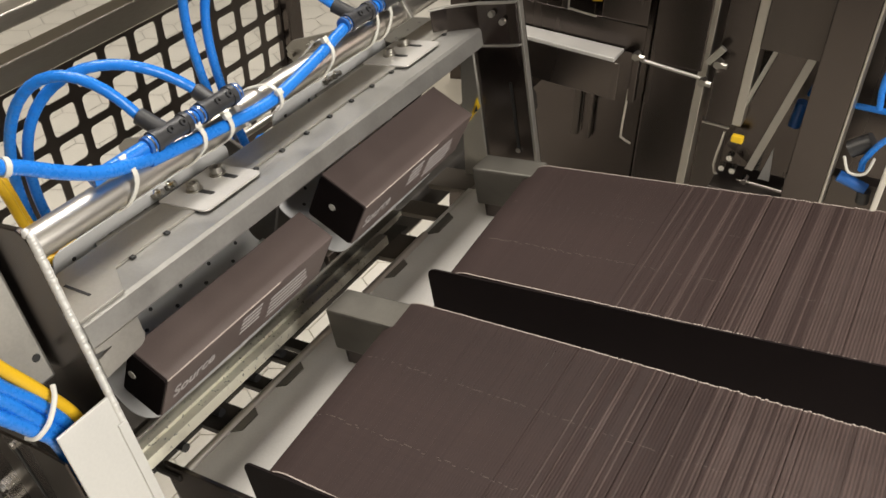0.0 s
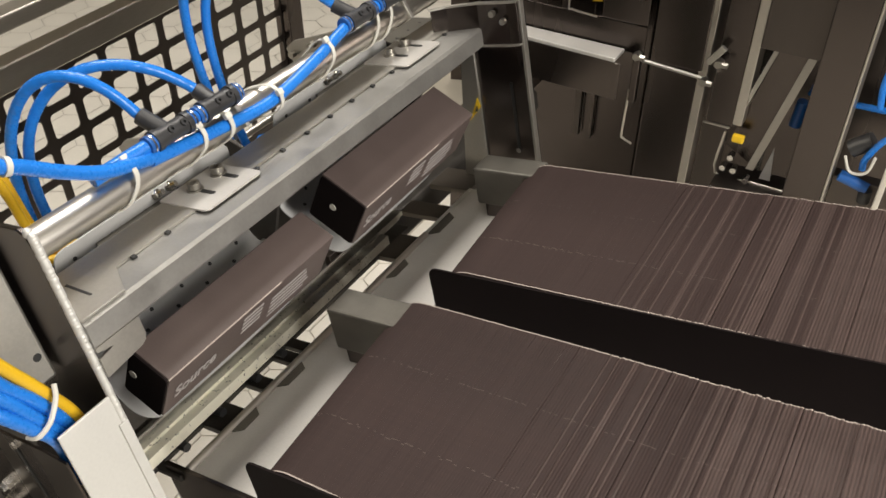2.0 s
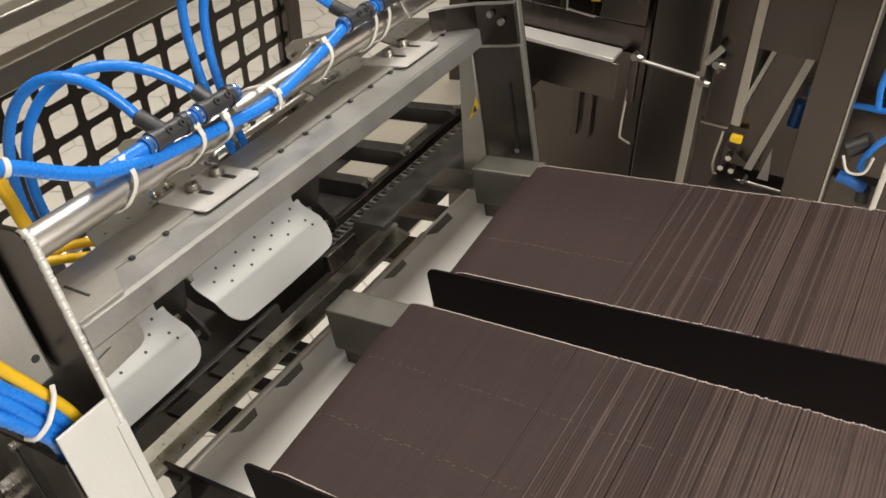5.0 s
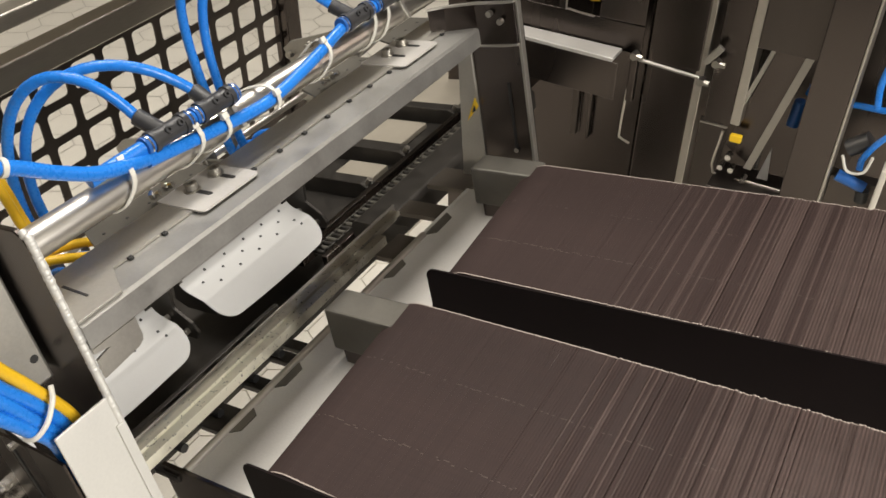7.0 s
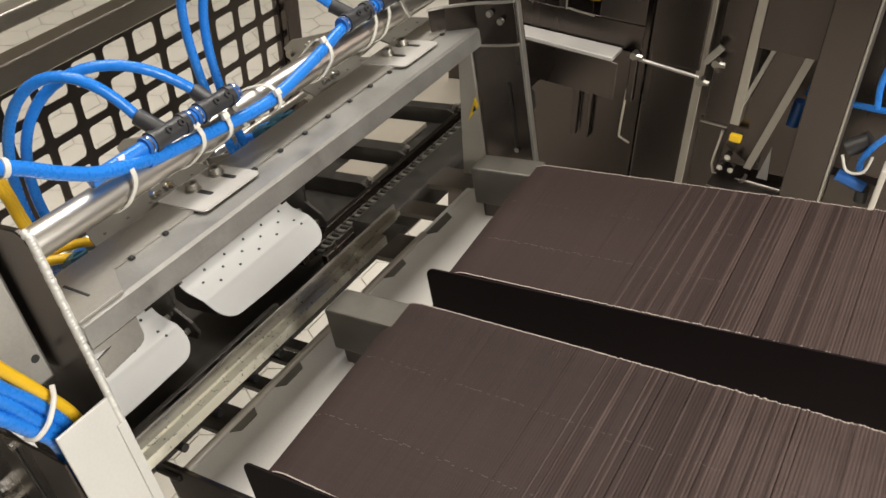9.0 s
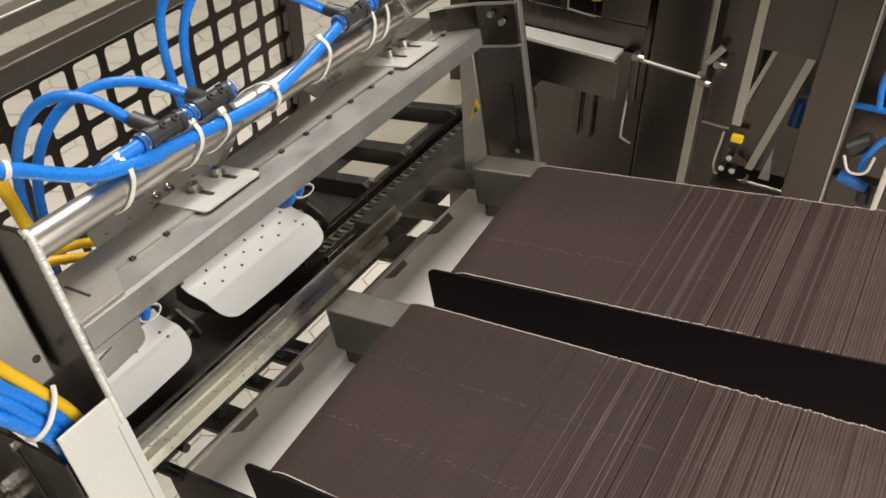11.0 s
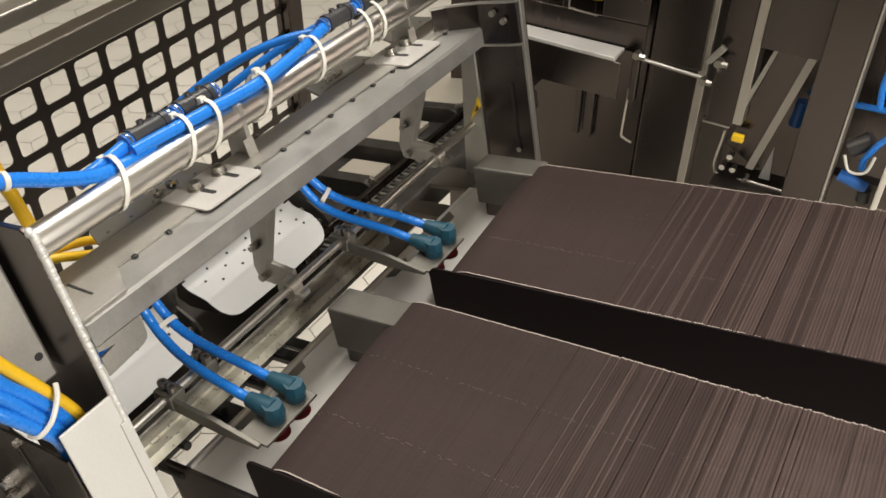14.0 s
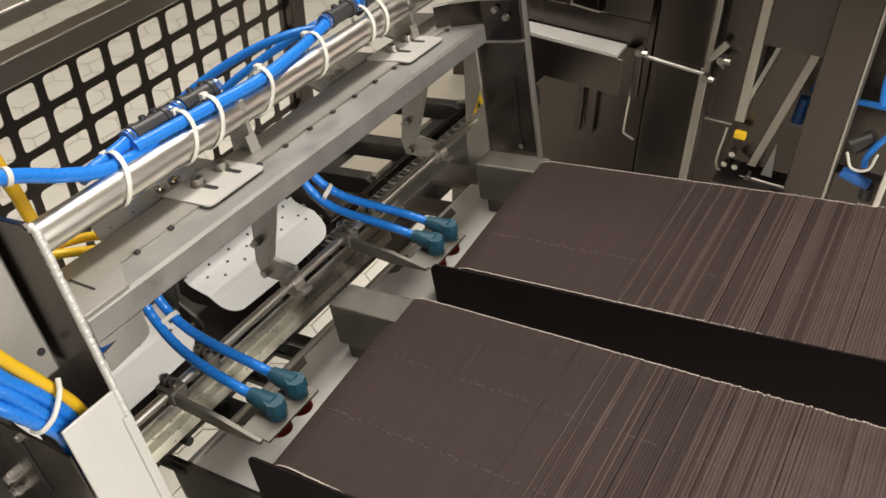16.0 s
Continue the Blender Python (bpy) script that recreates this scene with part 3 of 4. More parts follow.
def head_hose(v, dv):
    """One bending blue hose from behind the beam to an elbow, in short rigid pieces."""
    near = v < 0.5
    start = Vector((-0.722, v + 0.022 + dv * 0.45, -0.437)) if near else Vector((-0.716, v - 0.018 + dv * 0.45, -0.432))
    root = thing("air_hose", tuple(start), "bending blue air hose to a suction cup", "air hose", "suction hoses")
    made = []
    for k in range(PIECES):
        o = new("hose_piece", HOSE_MESH)
        o.parent = root
        made.append(o)
    if dv > 0.02:
        bm = bm_new()
        n, rows = 24, []
        for i in range(n):
            a = 2 * math.pi * i / n
            c = Vector((0, 0.0135 * math.cos(a) - 0.0075, 0.0068 * math.sin(a)))
            d = Vector((0, math.cos(a), math.sin(a)))
            rows.append([bm.verts.new(c + d * e + Vector((x, 0, 0))) for e, x in ((0, -0.0025), (0.0014, -0.0025), (0.0014, 0.0025), (0, 0.0025))])
        for A, B in zip(rows, rows[1:] + rows[:1]):
            for k in range(4):
                bm.faces.new((A[k], B[k], B[(k + 1) % 4], A[(k + 1) % 4]))
        me = bpy.data.meshes.new("cable_tie")
        bm.to_mesh(me)
        bm.free()
        me.materials.append(TIE)
        t = new("cable_tie", me)
        t.parent = made[7]
        t["label"] = "white cable tie"
    return start, made


HEAD_HOSES = [(h, dv, *head_hose(v, dv)) for h, v in enumerate(HEAD_V) for dv in (0.004, 0.036)]

# ================= pockets and cartons =================


def pocket(v0):
    """A perforated scoop: leaning back, round bend, long lip with round corners; local origin at the bend."""
    root = thing("carton_pocket", (0, v0, 0), "light perforated steel carton pocket with a rounded lip", "carton pocket", "carton pockets")
    L, lean, R, tall, lip = 0.256, radians(16), 0.026, 0.135, 0.098
    up = Vector((-math.sin(lean), math.cos(lean)))
    cut = R * math.tan((math.pi / 2 - lean) / 2)

    def along(s):
        """The profile: s < 0 up the back, s > 0 along the lip."""
        if s <= -cut:
            return up * -s
        if s >= cut:
            return Vector((s, -0.30 * max(0.0, s - 0.046) * min(1.0, max(0.0, s - 0.046) / 0.010)))
        f = (s + cut) / (2 * cut)
        return (1 - f) ** 2 * up * cut + f * f * Vector((cut, 0))

    def reach(s):
        """Near and far end of the sheet at s."""
        if s < -0.004:
            top = max(0.0, (-s - tall + 0.014) / 0.014)
            e = 0.012 * (1 - math.sqrt(max(0, 1 - top ** 2)))
            return 0.008 + e, L - 0.012 - e
        e0 = 0.0 if s < 0.068 else 0.026 * (1 - math.sqrt(max(0, 1 - ((s - 0.068) / 0.030) ** 2)))
        e1 = 0.0 if s < 0.050 else 0.040 * (1 - math.sqrt(max(0, 1 - ((s - 0.050) / 0.048) ** 2)))
        return e0, L - e1

    steps = [-tall, -tall + 0.002, -tall + 0.006, -tall + 0.014, -0.08, -cut] + [-cut + cut * k / 4 for k in range(1, 4)] + [-0.0041, -0.0039] + [cut * k / 4 for k in range(1, 5)] + [0.035, 0.046, 0.049, 0.052, 0.056, 0.060, 0.066, 0.074, 0.080, 0.085, 0.089, 0.0925, 0.0955, 0.0975, lip]
    bm = bm_new()
    top, low, m = [], [], 10
    for j, s0 in enumerate(steps):
        p = along(s0)
        d = (along(s0 + 0.0005) - along(s0 - 0.0005)).normalized()
        nn = Vector((-d.y, d.x)) * 0.0018
        a, b = reach(s0)
        sag = 0.004 * max(0.0, s0 - 0.03) / 0.068
        row = [(p.x, v0 + a + (b - a) * k / m, p.y - sag * math.sin(math.pi * k / m)) for k in range(m + 1)]
        top.append([bm.verts.new(q) for q in row])
        low.append([bm.verts.new((q[0] - nn.x, q[1], q[2] - nn.y)) for q in row])
    n = len(steps) - 1
    for j in range(n):
        for k in range(m):
            bm.faces.new((top[j][k], top[j][k + 1], top[j + 1][k + 1], top[j + 1][k]))
            bm.faces.new((low[j][k], low[j + 1][k], low[j + 1][k + 1], low[j][k + 1]))
    edge = [(j, 0) for j in range(n + 1)] + [(n, k) for k in range(1, m + 1)] + [(j, m) for j in range(n - 1, -1, -1)] + [(0, k) for k in range(m - 1, 0, -1)]
    for (a, b), (c, d) in zip(edge, edge[1:] + edge[:1]):
        bm.faces.new((top[a][b], low[a][b], low[c][d], top[c][d]))
    part("scoop", bm, POCKETMAT, root, "bent perforated sheet", True)
    # perforations, in staggered rows up the back and along the bend
    for r, s0 in enumerate((-0.118, -0.094, -0.070, -0.046, -0.024, 0.002, 0.020, 0.038)):
        for k in range(5):
            v = v0 + 0.030 + 0.045 * k + (0.020 if r % 2 else 0)
            if v > v0 + L - 0.022:
                continue
            p = along(s0)
            d = (along(s0 + 0.0005) - along(s0 - 0.0005)).normalized()
            q = Vector((-d.y, d.x))
            bm = bm_new()
            cyl(bm, (p.x - 0.001 * q.x, v, p.y - 0.001 * q.y), (p.x + 0.0006 * q.x, v, p.y + 0.0006 * q.y), 0.0024, n=10)
            part("perforation", bm, INK, root)
    p = along(0.052)
    bm = bm_new()
    cyl(bm, (p.x, v0 + L - 0.024, p.y - 0.001), (p.x, v0 + L - 0.024, p.y + 0.0004), 0.0022, n=10)
    part("perforation", bm, INK, root)
    # black carrier under the lip, and the black cheek beyond the far end
    bm = bm_new()
    prism(bm, [(-0.03, -0.008), (0.010, -0.010), (0.060, -0.010), (0.078, -0.018), (0.060, -0.036), (0.0, -0.055), (-0.03, -0.05)], "v", v0 + 0.012, v0 + 0.225, 0.003)
    part("carrier", bm, BLACKSTEEL, root, "black carrier under the lip")
    bm = bm_new()
    prism(bm, [(-0.075, -0.050), (0.020, -0.040), (0.074, -0.028), (0.078, -0.012), (0.066, 0.0), (0.030, 0.012), (0.024, 0.085), (0.010, 0.105), (-0.075, 0.105)], "v", v0 + L + 0.012, v0 + L + 0.018, 0.001)
    c = part("cheek", bm, BLACKSTEEL, root, "black cheek plate with bolts")
    for q in ((0.058, -0.018), (0.020, -0.012)):
        bm = bm_new()
        cyl(bm, (q[0], v0 + L + 0.004, q[1]), (q[0], v0 + L + 0.012, q[1]), 0.005, n=8)
        part("bolt", bm, BOLT, c)
    return root


POCKETS = [pocket(0.332), pocket(0.645)]


def text_mesh(words, size):
    c = bpy.data.curves.new("words", "FONT")
    c.body, c.size, c.extrude, c.shear, c.offset = words, size, 0.0001, 0.15, 0.0006
    o = bpy.data.objects.new("words", c)
    scene.collection.objects.link(o)
    me = bpy.data.meshes.new_from_object(o.evaluated_get(bpy.context.evaluated_depsgraph_get()))
    bpy.data.objects.remove(o)
    return me


def carton(v0, back):
    """An erected carton; local origin at the lower back edge, v0 its near end."""
    W, H, L = 0.078, 0.070, 0.250
    root = thing("carton", (0, v0, 0), "erected dark brown printed carton lying in a pocket", "carton", "erected cartons")
    bm = bm_new()
    box(bm, back, W, v0 + 0.001, v0 + L, 0, H, 0.0012)
    part("sleeve", bm, BOARD, root)
    bm = bm_new()
    prism(bm, rounded(back + 0.001, W - 0.001, 0.001, H - 0.001, 0.004), "v", v0 - 0.0015, v0 + 0.0005, 0.0003)
    e = part("end_flap", bm, BLACKPLATE, root, "black end flap")
    bm = bm_new()
    cyl(bm, (W * 0.5, v0 - 0.0022, H * 0.52), (W * 0.5, v0 - 0.0014, H * 0.52), 0.0045, n=16)
    part("white_dot", bm, TIE, e, "white dot")
    # pale cut edges along the folds
    bm = bm_new()
    box(bm, W - 0.0008, W + 0.0004, v0, v0 + 0.16, H - 0.0006, H + 0.0004)
    part("pale_edge", bm, PALE, root)
    # printed front: lettering and bars
    me = text_mesh("Source", 0.027)
    me.transform(Matrix.Translation((W + 0.0006 - 0.0, v0 + 0.012, H * 0.32)) @ Matrix(((0, 0, 1, 0), (1, 0, 0, 0), (0, 1, 0, 0), (0, 0, 0, 1))) @ Matrix.Rotation(0.08, 4, "Z") @ Matrix.Diagonal((0.74, 1.0, 1.0, 1.0)))
    me.transform(Matrix.Translation(-ORIGIN[root]))
    me.materials.append(PRINT)
    t = new("lettering", me)
    t.parent = root
    t["label"] = "grey printed word Source"
    random.seed(5)
    for i in range(9):
        bm = bm_new()
        a = v0 + 0.105 + (0.045 if i > 3 else 0)
        n = 0.030 if i <= 3 else 0.07 * random.uniform(0.5, 1)
        h = H * 0.82 - 0.008 * (i if i <= 3 else i - 3)
        box(bm, W, W + 0.0004, a, a + n, h - 0.0022, h + 0.0008)
        part("print_bar", bm, PRINT, root)
    return root


CARTONS = [carton(0.332, 0.030), carton(0.645, 0.011)]

# ================= hoses on the shaft =================
# (built in the rear position of the shaft; turned into its build position)
BACK = -66.0


def on_shaft(ang, r, v):
    """A point round the shaft: angle in degrees from +u to +w, in the rear position."""
    a = radians(ang - BACK)
    return (TU + r * math.cos(a), v, TW + r * math.sin(a))


def turned(p):
    """A point of the rear position, turned with the shaft into its build position."""
    a = radians(-BACK)
    x, z = p[0] - TU, p[2] - TW
    return (TU + x * math.cos(a) - z * math.sin(a), p[1], TW + x * math.sin(a) + z * math.cos(a))


TEES = ((0.481, 62), (0.546, 62), (0.794, 63), (0.862, 63))
STARTS = ((-0.688, 0.472, -0.290), (-0.688, 0.548, -0.298), (-0.690, 0.785, -0.292), (-0.690, 0.853, -0.296))


def shaft_hoses():
    R1 = 0.0225
    bm = bm_new()
    hose(bm, [on_shaft(44, 0.0235, 0.448), on_shaft(22, R1, 0.53), on_shaft(8, R1, 0.61), on_shaft(30, R1, 0.68), on_shaft(52, 0.027, 0.735), on_shaft(63, 0.034, 0.775)], 0.0066, 14)
    part("main_hose", bm, BLUE, SHAFT, "thick blue main air hose", True)
    RT = 0.0340
    for (v, ang), start in zip(TEES, STARTS):
        bm = bm_new()
        cyl(bm, on_shaft(ang, RT, v - 0.022), on_shaft(ang, RT, v + 0.022), 0.0098, n=18)
        ring(bm, on_shaft(ang, RT, v - 0.020), (0, 1, 0), 0.006, 0.0112, 0.006, 18)
        ring(bm, on_shaft(ang, RT, v + 0.020), (0, 1, 0), 0.006, 0.0112, 0.006, 18)
        c, o2 = Vector(on_shaft(ang, RT, v - 0.002)), Vector(turned(start))
        cyl(bm, c, o2, 0.0086, n=18)
        f = part("tee_fitting", bm, FITTING, SHAFT, "black push-in tee fitting", True)
        for e in (0.006, -0.010):
            q = Vector(on_shaft(ang - 6, RT + 0.0085, v + e + 0.006))
            bm = bm_new()
            ring(bm, q, Vector(on_shaft(30, 1, 0)) - Vector((TU, 0, TW)), 0.0016, 0.0038, 0.007, 14)
            part("screw_eye", bm, FITTING, f)
        for a0, b0 in ((-0.031, -0.023), (0.023, 0.031)):
            bm = bm_new()
            cyl(bm, on_shaft(ang, RT, v + a0), on_shaft(ang, RT, v + b0), 0.0092, n=18)
            k = part("release_collar", bm, COLLAR, f, "", True)
            bm = bm_new()
            m0 = (a0 + b0) / 2
            ring(bm, on_shaft(ang, RT, v + m0), (0, 1, 0), 0.0088, 0.0104, 0.0018, 20)
            part("metal_ring", bm, NICKEL, k, "", True)
    # short links between the tees
    for a0, a1 in ((0, 1), (2, 3)):
        bm = bm_new()
        hose(bm, [on_shaft(TEES[a0][1], RT, TEES[a0][0] + 0.02), on_shaft(TEES[a1][1], RT, TEES[a1][0] - 0.02)], 0.0070, 14)
        part("link_hose", bm, BLUE, SHAFT, "", True)
    bm = bm_new()
    hose(bm, [on_shaft(62, RT, 0.462), on_shaft(68, 0.030, 0.43), on_shaft(74, 0.026, 0.39)], 0.0070, 14)
    part("link_hose", bm, BLUE, SHAFT, "", True)
    for v, ang in ((0.415, 58), (0.500, 40), (0.535, 26), (0.610, 12), (0.715, 50), (0.815, 70), (0.845, 72)):
        a = radians(ang - BACK)
        bm = bm_new()
        rows = []
        for k in range(28):
            t = 2 * math.pi * k / 28
            x = math.cos(t)
            r = 0.0170 + 0.0150 * max(0, x) ** 3
            d = Vector((math.cos(t + a), 0, math.sin(t + a)))
            c = Vector((TU, v + 0.010 * x, TW)) + d * r
            rows.append([bm.verts.new(c + d * dr + Vector((0, dv, 0))) for dr, dv in ((0, -0.0026), (0.0014, -0.0026), (0.0014, 0.0026), (0, 0.0026))])
        for i in range(28):
            A, B = rows[i], rows[(i + 1) % 28]
            for k in range(4):
                bm.faces.new((A[k], B[k], B[(k + 1) % 4], A[(k + 1) % 4]))
        tie = part("cable_tie", bm, TIE, SHAFT, "white cable tie", True)
        bm = bm_new()
        q = Vector(on_shaft(ang + 8, 0.0335, v + 0.009))
        box(bm, q.x - 0.0035, q.x + 0.0035, q.y - 0.004, q.y + 0.004, q.z - 0.003, q.z + 0.003, 0.001)
        part("tie_head", bm, TIE, tie)


shaft_hoses()


def loop_hoses():
    """The four looped hoses: from a fixed end behind the shaft up and over to a tee that turns with it."""
    made = []
    for tee, anchor, first, long in zip(STARTS, ((-0.828, 0.402, -0.420), (-0.826, 0.418, -0.410), (-0.785, 0.650, -0.430), (-0.782, 0.668, -0.430)),
                                        ((-0.012, -0.0175, 0.0448), (-0.012, -0.029, 0.0398), (-0.010, -0.055, 0.057), (-0.010, -0.063, 0.056)), (0.315, 0.325, 0.430, 0.440)):
        root = thing("air_hose", anchor, "looped blue air hose from a tee on the shaft", "air hose", "looped hoses")
        n = round(long / 0.0125)
        mesh = capsule(long / n, 0.0056)
        pieces = []
        for k in range(n):
            o = new("hose_piece", mesh)
            o.parent = root
            pieces.append(o)
        made.append((Vector(anchor), Vector(turned(tee)), (Vector(turned(Vector(tee) + Vector(first))) - Vector(turned(tee))).normalized(), long, pieces))
    return made


LOOPS = loop_hoses()


def feed_hose():
    """The thick hose that reaches the shaft from beyond the side plate; origin where it comes in."""
    o = (-0.665, 0.20, -0.222)
    bm = bm_new()
    hose(bm, [(-0.665, 0.20, -0.222), (-0.663, 0.26, -0.238), (-0.660, 0.317, -0.259), (-0.660, 0.36, -0.287), (-0.661, 0.395, -0.3065), (-0.6625, 0.43, -0.3165), (-0.6615, 0.462, -0.323)], 0.0068, 14)
    f = single("feed_hose", bm, BLUE, o, "thick blue air hose feeding the shaft", "air hose", smooth=True)
    bm = bm_new()
    ring(bm, (-0.660, 0.318, -0.2595), (0.02, 0.9, -0.42), 0.0069, 0.0086, 0.005, 20)
    part("cable_tie", bm, TIE, f, "white cable tie", True)
    return f


FEED = feed_hose()


def loose_hose(name, pts, r, mat, label):
    bm = bm_new()
    hose(bm, pts, r, 12)
    return single(name, bm, mat, pts[-1], label, "air hose", "loose hoses", smooth=True)


YH, BH = "yellow air hose", "blue air hose"
loose_hose(YH.replace(" ", "_"), [(-0.6261, 0.2150, -0.3547), (-0.6244, 0.2273, -0.3872), (-0.6226, 0.2417, -0.4200), (-0.6235, 0.2596, -0.4675), (-0.6261, 0.2627, -0.5254)], 0.0056, YELLOW, "yellow air hose running into the side duct")
for q in ([(-0.6261, 0.2079, -0.3685), (-0.6226, 0.2197, -0.3998), (-0.6209, 0.2356, -0.4298), (-0.6235, 0.2504, -0.4717), (-0.6261, 0.2540, -0.5254)],
          [(-0.6261, 0.1996, -0.3845), (-0.6200, 0.2138, -0.4080), (-0.6182, 0.2254, -0.4353), (-0.6217, 0.2403, -0.4736), (-0.6261, 0.2452, -0.5254)],
          [(-0.6261, 0.1932, -0.3966), (-0.6182, 0.2068, -0.4194), (-0.6165, 0.2200, -0.4436), (-0.6182, 0.2338, -0.4729), (-0.6235, 0.2382, -0.5254)]):
    loose_hose("blue_air_hose", q, 0.0061, BLUE, "blue air hose running into the side duct")
for q in ([(-0.80, 0.30, -0.38), (-0.785, 0.375, -0.405), (-0.759, 0.4084, -0.408), (-0.7236, 0.4236, -0.410), (-0.70, 0.45, -0.425)],
          [(-0.80, 0.29, -0.39), (-0.775, 0.370, -0.410), (-0.7436, 0.3961, -0.414), (-0.7176, 0.4147, -0.415), (-0.70, 0.44, -0.43)],
          [(-0.80, 0.374, -0.27), (-0.80, 0.3761, -0.3051), (-0.80, 0.3798, -0.3417), (-0.80, 0.3823, -0.3761), (-0.79, 0.385, -0.42)],
          [(-0.79, 0.363, -0.27), (-0.79, 0.366, -0.3051), (-0.79, 0.371, -0.3417), (-0.79, 0.374, -0.3761), (-0.78, 0.38, -0.42)]):
    loose_hose("yellow_air_hose", q, 0.0050, YELLOW, "yellow air hose behind the shaft")
bm = bm_new()
hose(bm, [(-0.6156, 0.2522, -0.4221), (-0.6104, 0.2469, -0.4291), (-0.6077, 0.2382, -0.4379), (-0.6069, 0.2294, -0.4449), (-0.6104, 0.2189, -0.4501), (-0.6200, 0.2154, -0.4501)], 0.0023, 8)
single("cable_tie", bm, TIE, (-0.6130, 0.2277, -0.4466), "white cable tie round the hose bundle", "cable tie", smooth=True)

# ================= guard fence =================
GUARD = pose(0, 0, 1.65, 0, 0, 3.055) @ Matrix.Translation((-1.22, 0, 0))   # x off the fence, y along it, z as height over the eye


def guard_fence():
    g = thing("guard_fence", (0, 1.1, -1.65), "perforated sheet steel guard with square holes in a steel frame", "machine guard", m=GUARD)
    pu, pv, hu, hv = 0.0751, 0.0645, 0.058, 0.049
    y_first, z_first = 0.844 - pu * 3, -0.685
    cols, rows = 12, 9
    bm = bm_new()
    # the sheet as a web of cells with round holes
    for c in range(cols):
        for r in range(rows):
            y0, z1 = y_first + c * pu, z_first - r * pv
            hole = rounded(y0, y0 + hu, z1 - hv, z1, 0.009, 4)
            m = len(hole)
            cy, cz = y0 + hu / 2, z1 - hv / 2
            out = []
            for n, (y, z) in enumerate(hole):
                dy, dz = y - cy, z - cz
                if n % 5 == 2:
                    out.append((cy + math.copysign(pu / 2, dy), cz + math.copysign(pv / 2, dz)))
                    continue
                k = min((pu / 2) / max(abs(dy), 1e-9), (pv / 2) / max(abs(dz), 1e-9))
                out.append((cy + dy * k, cz + dz * k))
            V = [[bm.verts.new((x, y, z)) for (y, z) in q] for x, q in ((0, out), (0, hole), (-0.003, hole), (-0.003, out))]
            for i in range(m):
                j = (i + 1) % m
                bm.faces.new((V[0][i], V[0][j], V[1][j], V[1][i]))
                bm.faces.new((V[1][i], V[1][j], V[2][j], V[2][i]))
                bm.faces.new((V[2][i], V[2][j], V[3][j], V[3][i]))
    bmesh.ops.remove_doubles(bm, verts=bm.verts, dist=0.0002)
    part("perforated_sheet", bm, PANELSTEEL, g)
    y_end = y_first + cols * pu
    bm = bm_new()
    box(bm, -0.02, 0.02, 0.2, y_end + 0.3, -0.668, -0.622, 0.003)
    part("frame_rail", bm, BRUSHED, g)
    bm = bm_new()
    box(bm, -0.02, 0.02, 0.2, y_end + 0.3, -0.575, -0.548, 0.003)
    part("frame_rail", bm, BRUSHED, g)
    bm = bm_new()
    box(bm, -0.02, 0.02, y_end - 0.012, y_end + 0.04, -1.64, -0.30, 0.003)
    part("frame_post", bm, DARKSTEEL, g)
    bm = bm_new()
    box(bm, -0.02, 0.02, 0.2, 0.24, -1.64, -0.30, 0.003)
    part("frame_post", bm, DARKSTEEL, g)


guard_fence()

# ================= far leg, posts and back works =================
EYE = pose(0, 0, 1.65)


def far_leg():
    l = thing("support_leg", (-0.60, 1.0, -0.95), "dark stainless support leg at the beam's far end", "machine leg")
    bm = bm_new()
    prism(bm, [(-0.640, -0.95), (-0.545, -0.95), (-0.5445, -0.20), (-0.625, -0.20)], "v", 0.986, 0.990, 0.001)
    part("plate", bm, DARKSTEEL, l)
    bm = bm_new()
    box(bm, -0.548, -0.5435, 0.975, 0.986, -0.95, -0.20, 0.0008)
    part("edge_flange", bm, SHEET, l)
    bm = bm_new()
    prism(bm, [(-0.715, -0.95), (-0.640, -0.95), (-0.630, -0.505), (-0.628, -0.42), (-0.650, -0.42), (-0.652, -0.445)], "v", 0.980, 0.9845, 0.001)
    part("side_flange", bm, SHEET, l)
    bm = bm_new()
    prism(bm, [(-0.6325, -0.4955), (-0.6503, -0.5332), (-0.628, -0.5083)], "v", 0.9780, 0.9790)
    t = part("warning_sticker", bm, YSIGN, l, "yellow triangular warning sticker")
    bm = bm_new()
    prism(bm, [(-0.6340, -0.507), (-0.640, -0.519), (-0.633, -0.515)], "v", 0.9772, 0.9779)
    part("sign_mark", bm, INK, t)
    # bent strap that carries the beam; a dark sheet stands in for its shaded inside
    bm = bm_new()
    path = [(-0.655, 0.93), (-0.638, 0.945), (-0.600, 0.962), (-0.560, 0.968), (-0.547, 0.972)]
    prism(bm, path + [(q[0] + 0.001, q[1] + 0.004) for q in reversed(path)], "w", -0.408, -0.350, 0.0006)
    part("strap_dark_inside", bm, DARKSTEEL, l)
    for w in (-0.408, -0.3495):
        bm = bm_new()
        prism(bm, [(q[0], q[1] - 0.003) for q in path] + [(q[0] + 0.001, q[1] + 0.004) for q in reversed(path)], "w", w - 0.0012, w + 0.0012)
        part("strap_edge", bm, SHEET, l)
    for u, w in ((-0.625, -0.366), (-0.577, -0.362), (-0.562, -0.372)):
        bm = bm_new()
        cyl(bm, (u, 0.955, w), (u, 0.962, w), 0.0042, n=10)
        part("screw", bm, BOLT, l)
    bm = bm_new()
    prism(bm, rounded(-0.579, -0.575, -0.573, -0.470, 0.0018), "v", 0.9845, 0.9858)
    part("cut_slot", bm, INK, l)
    bm = bm_new()
    cyl(bm, (-0.577, 0.982, -0.576), (-0.577, 0.986, -0.576), 0.004, n=10)
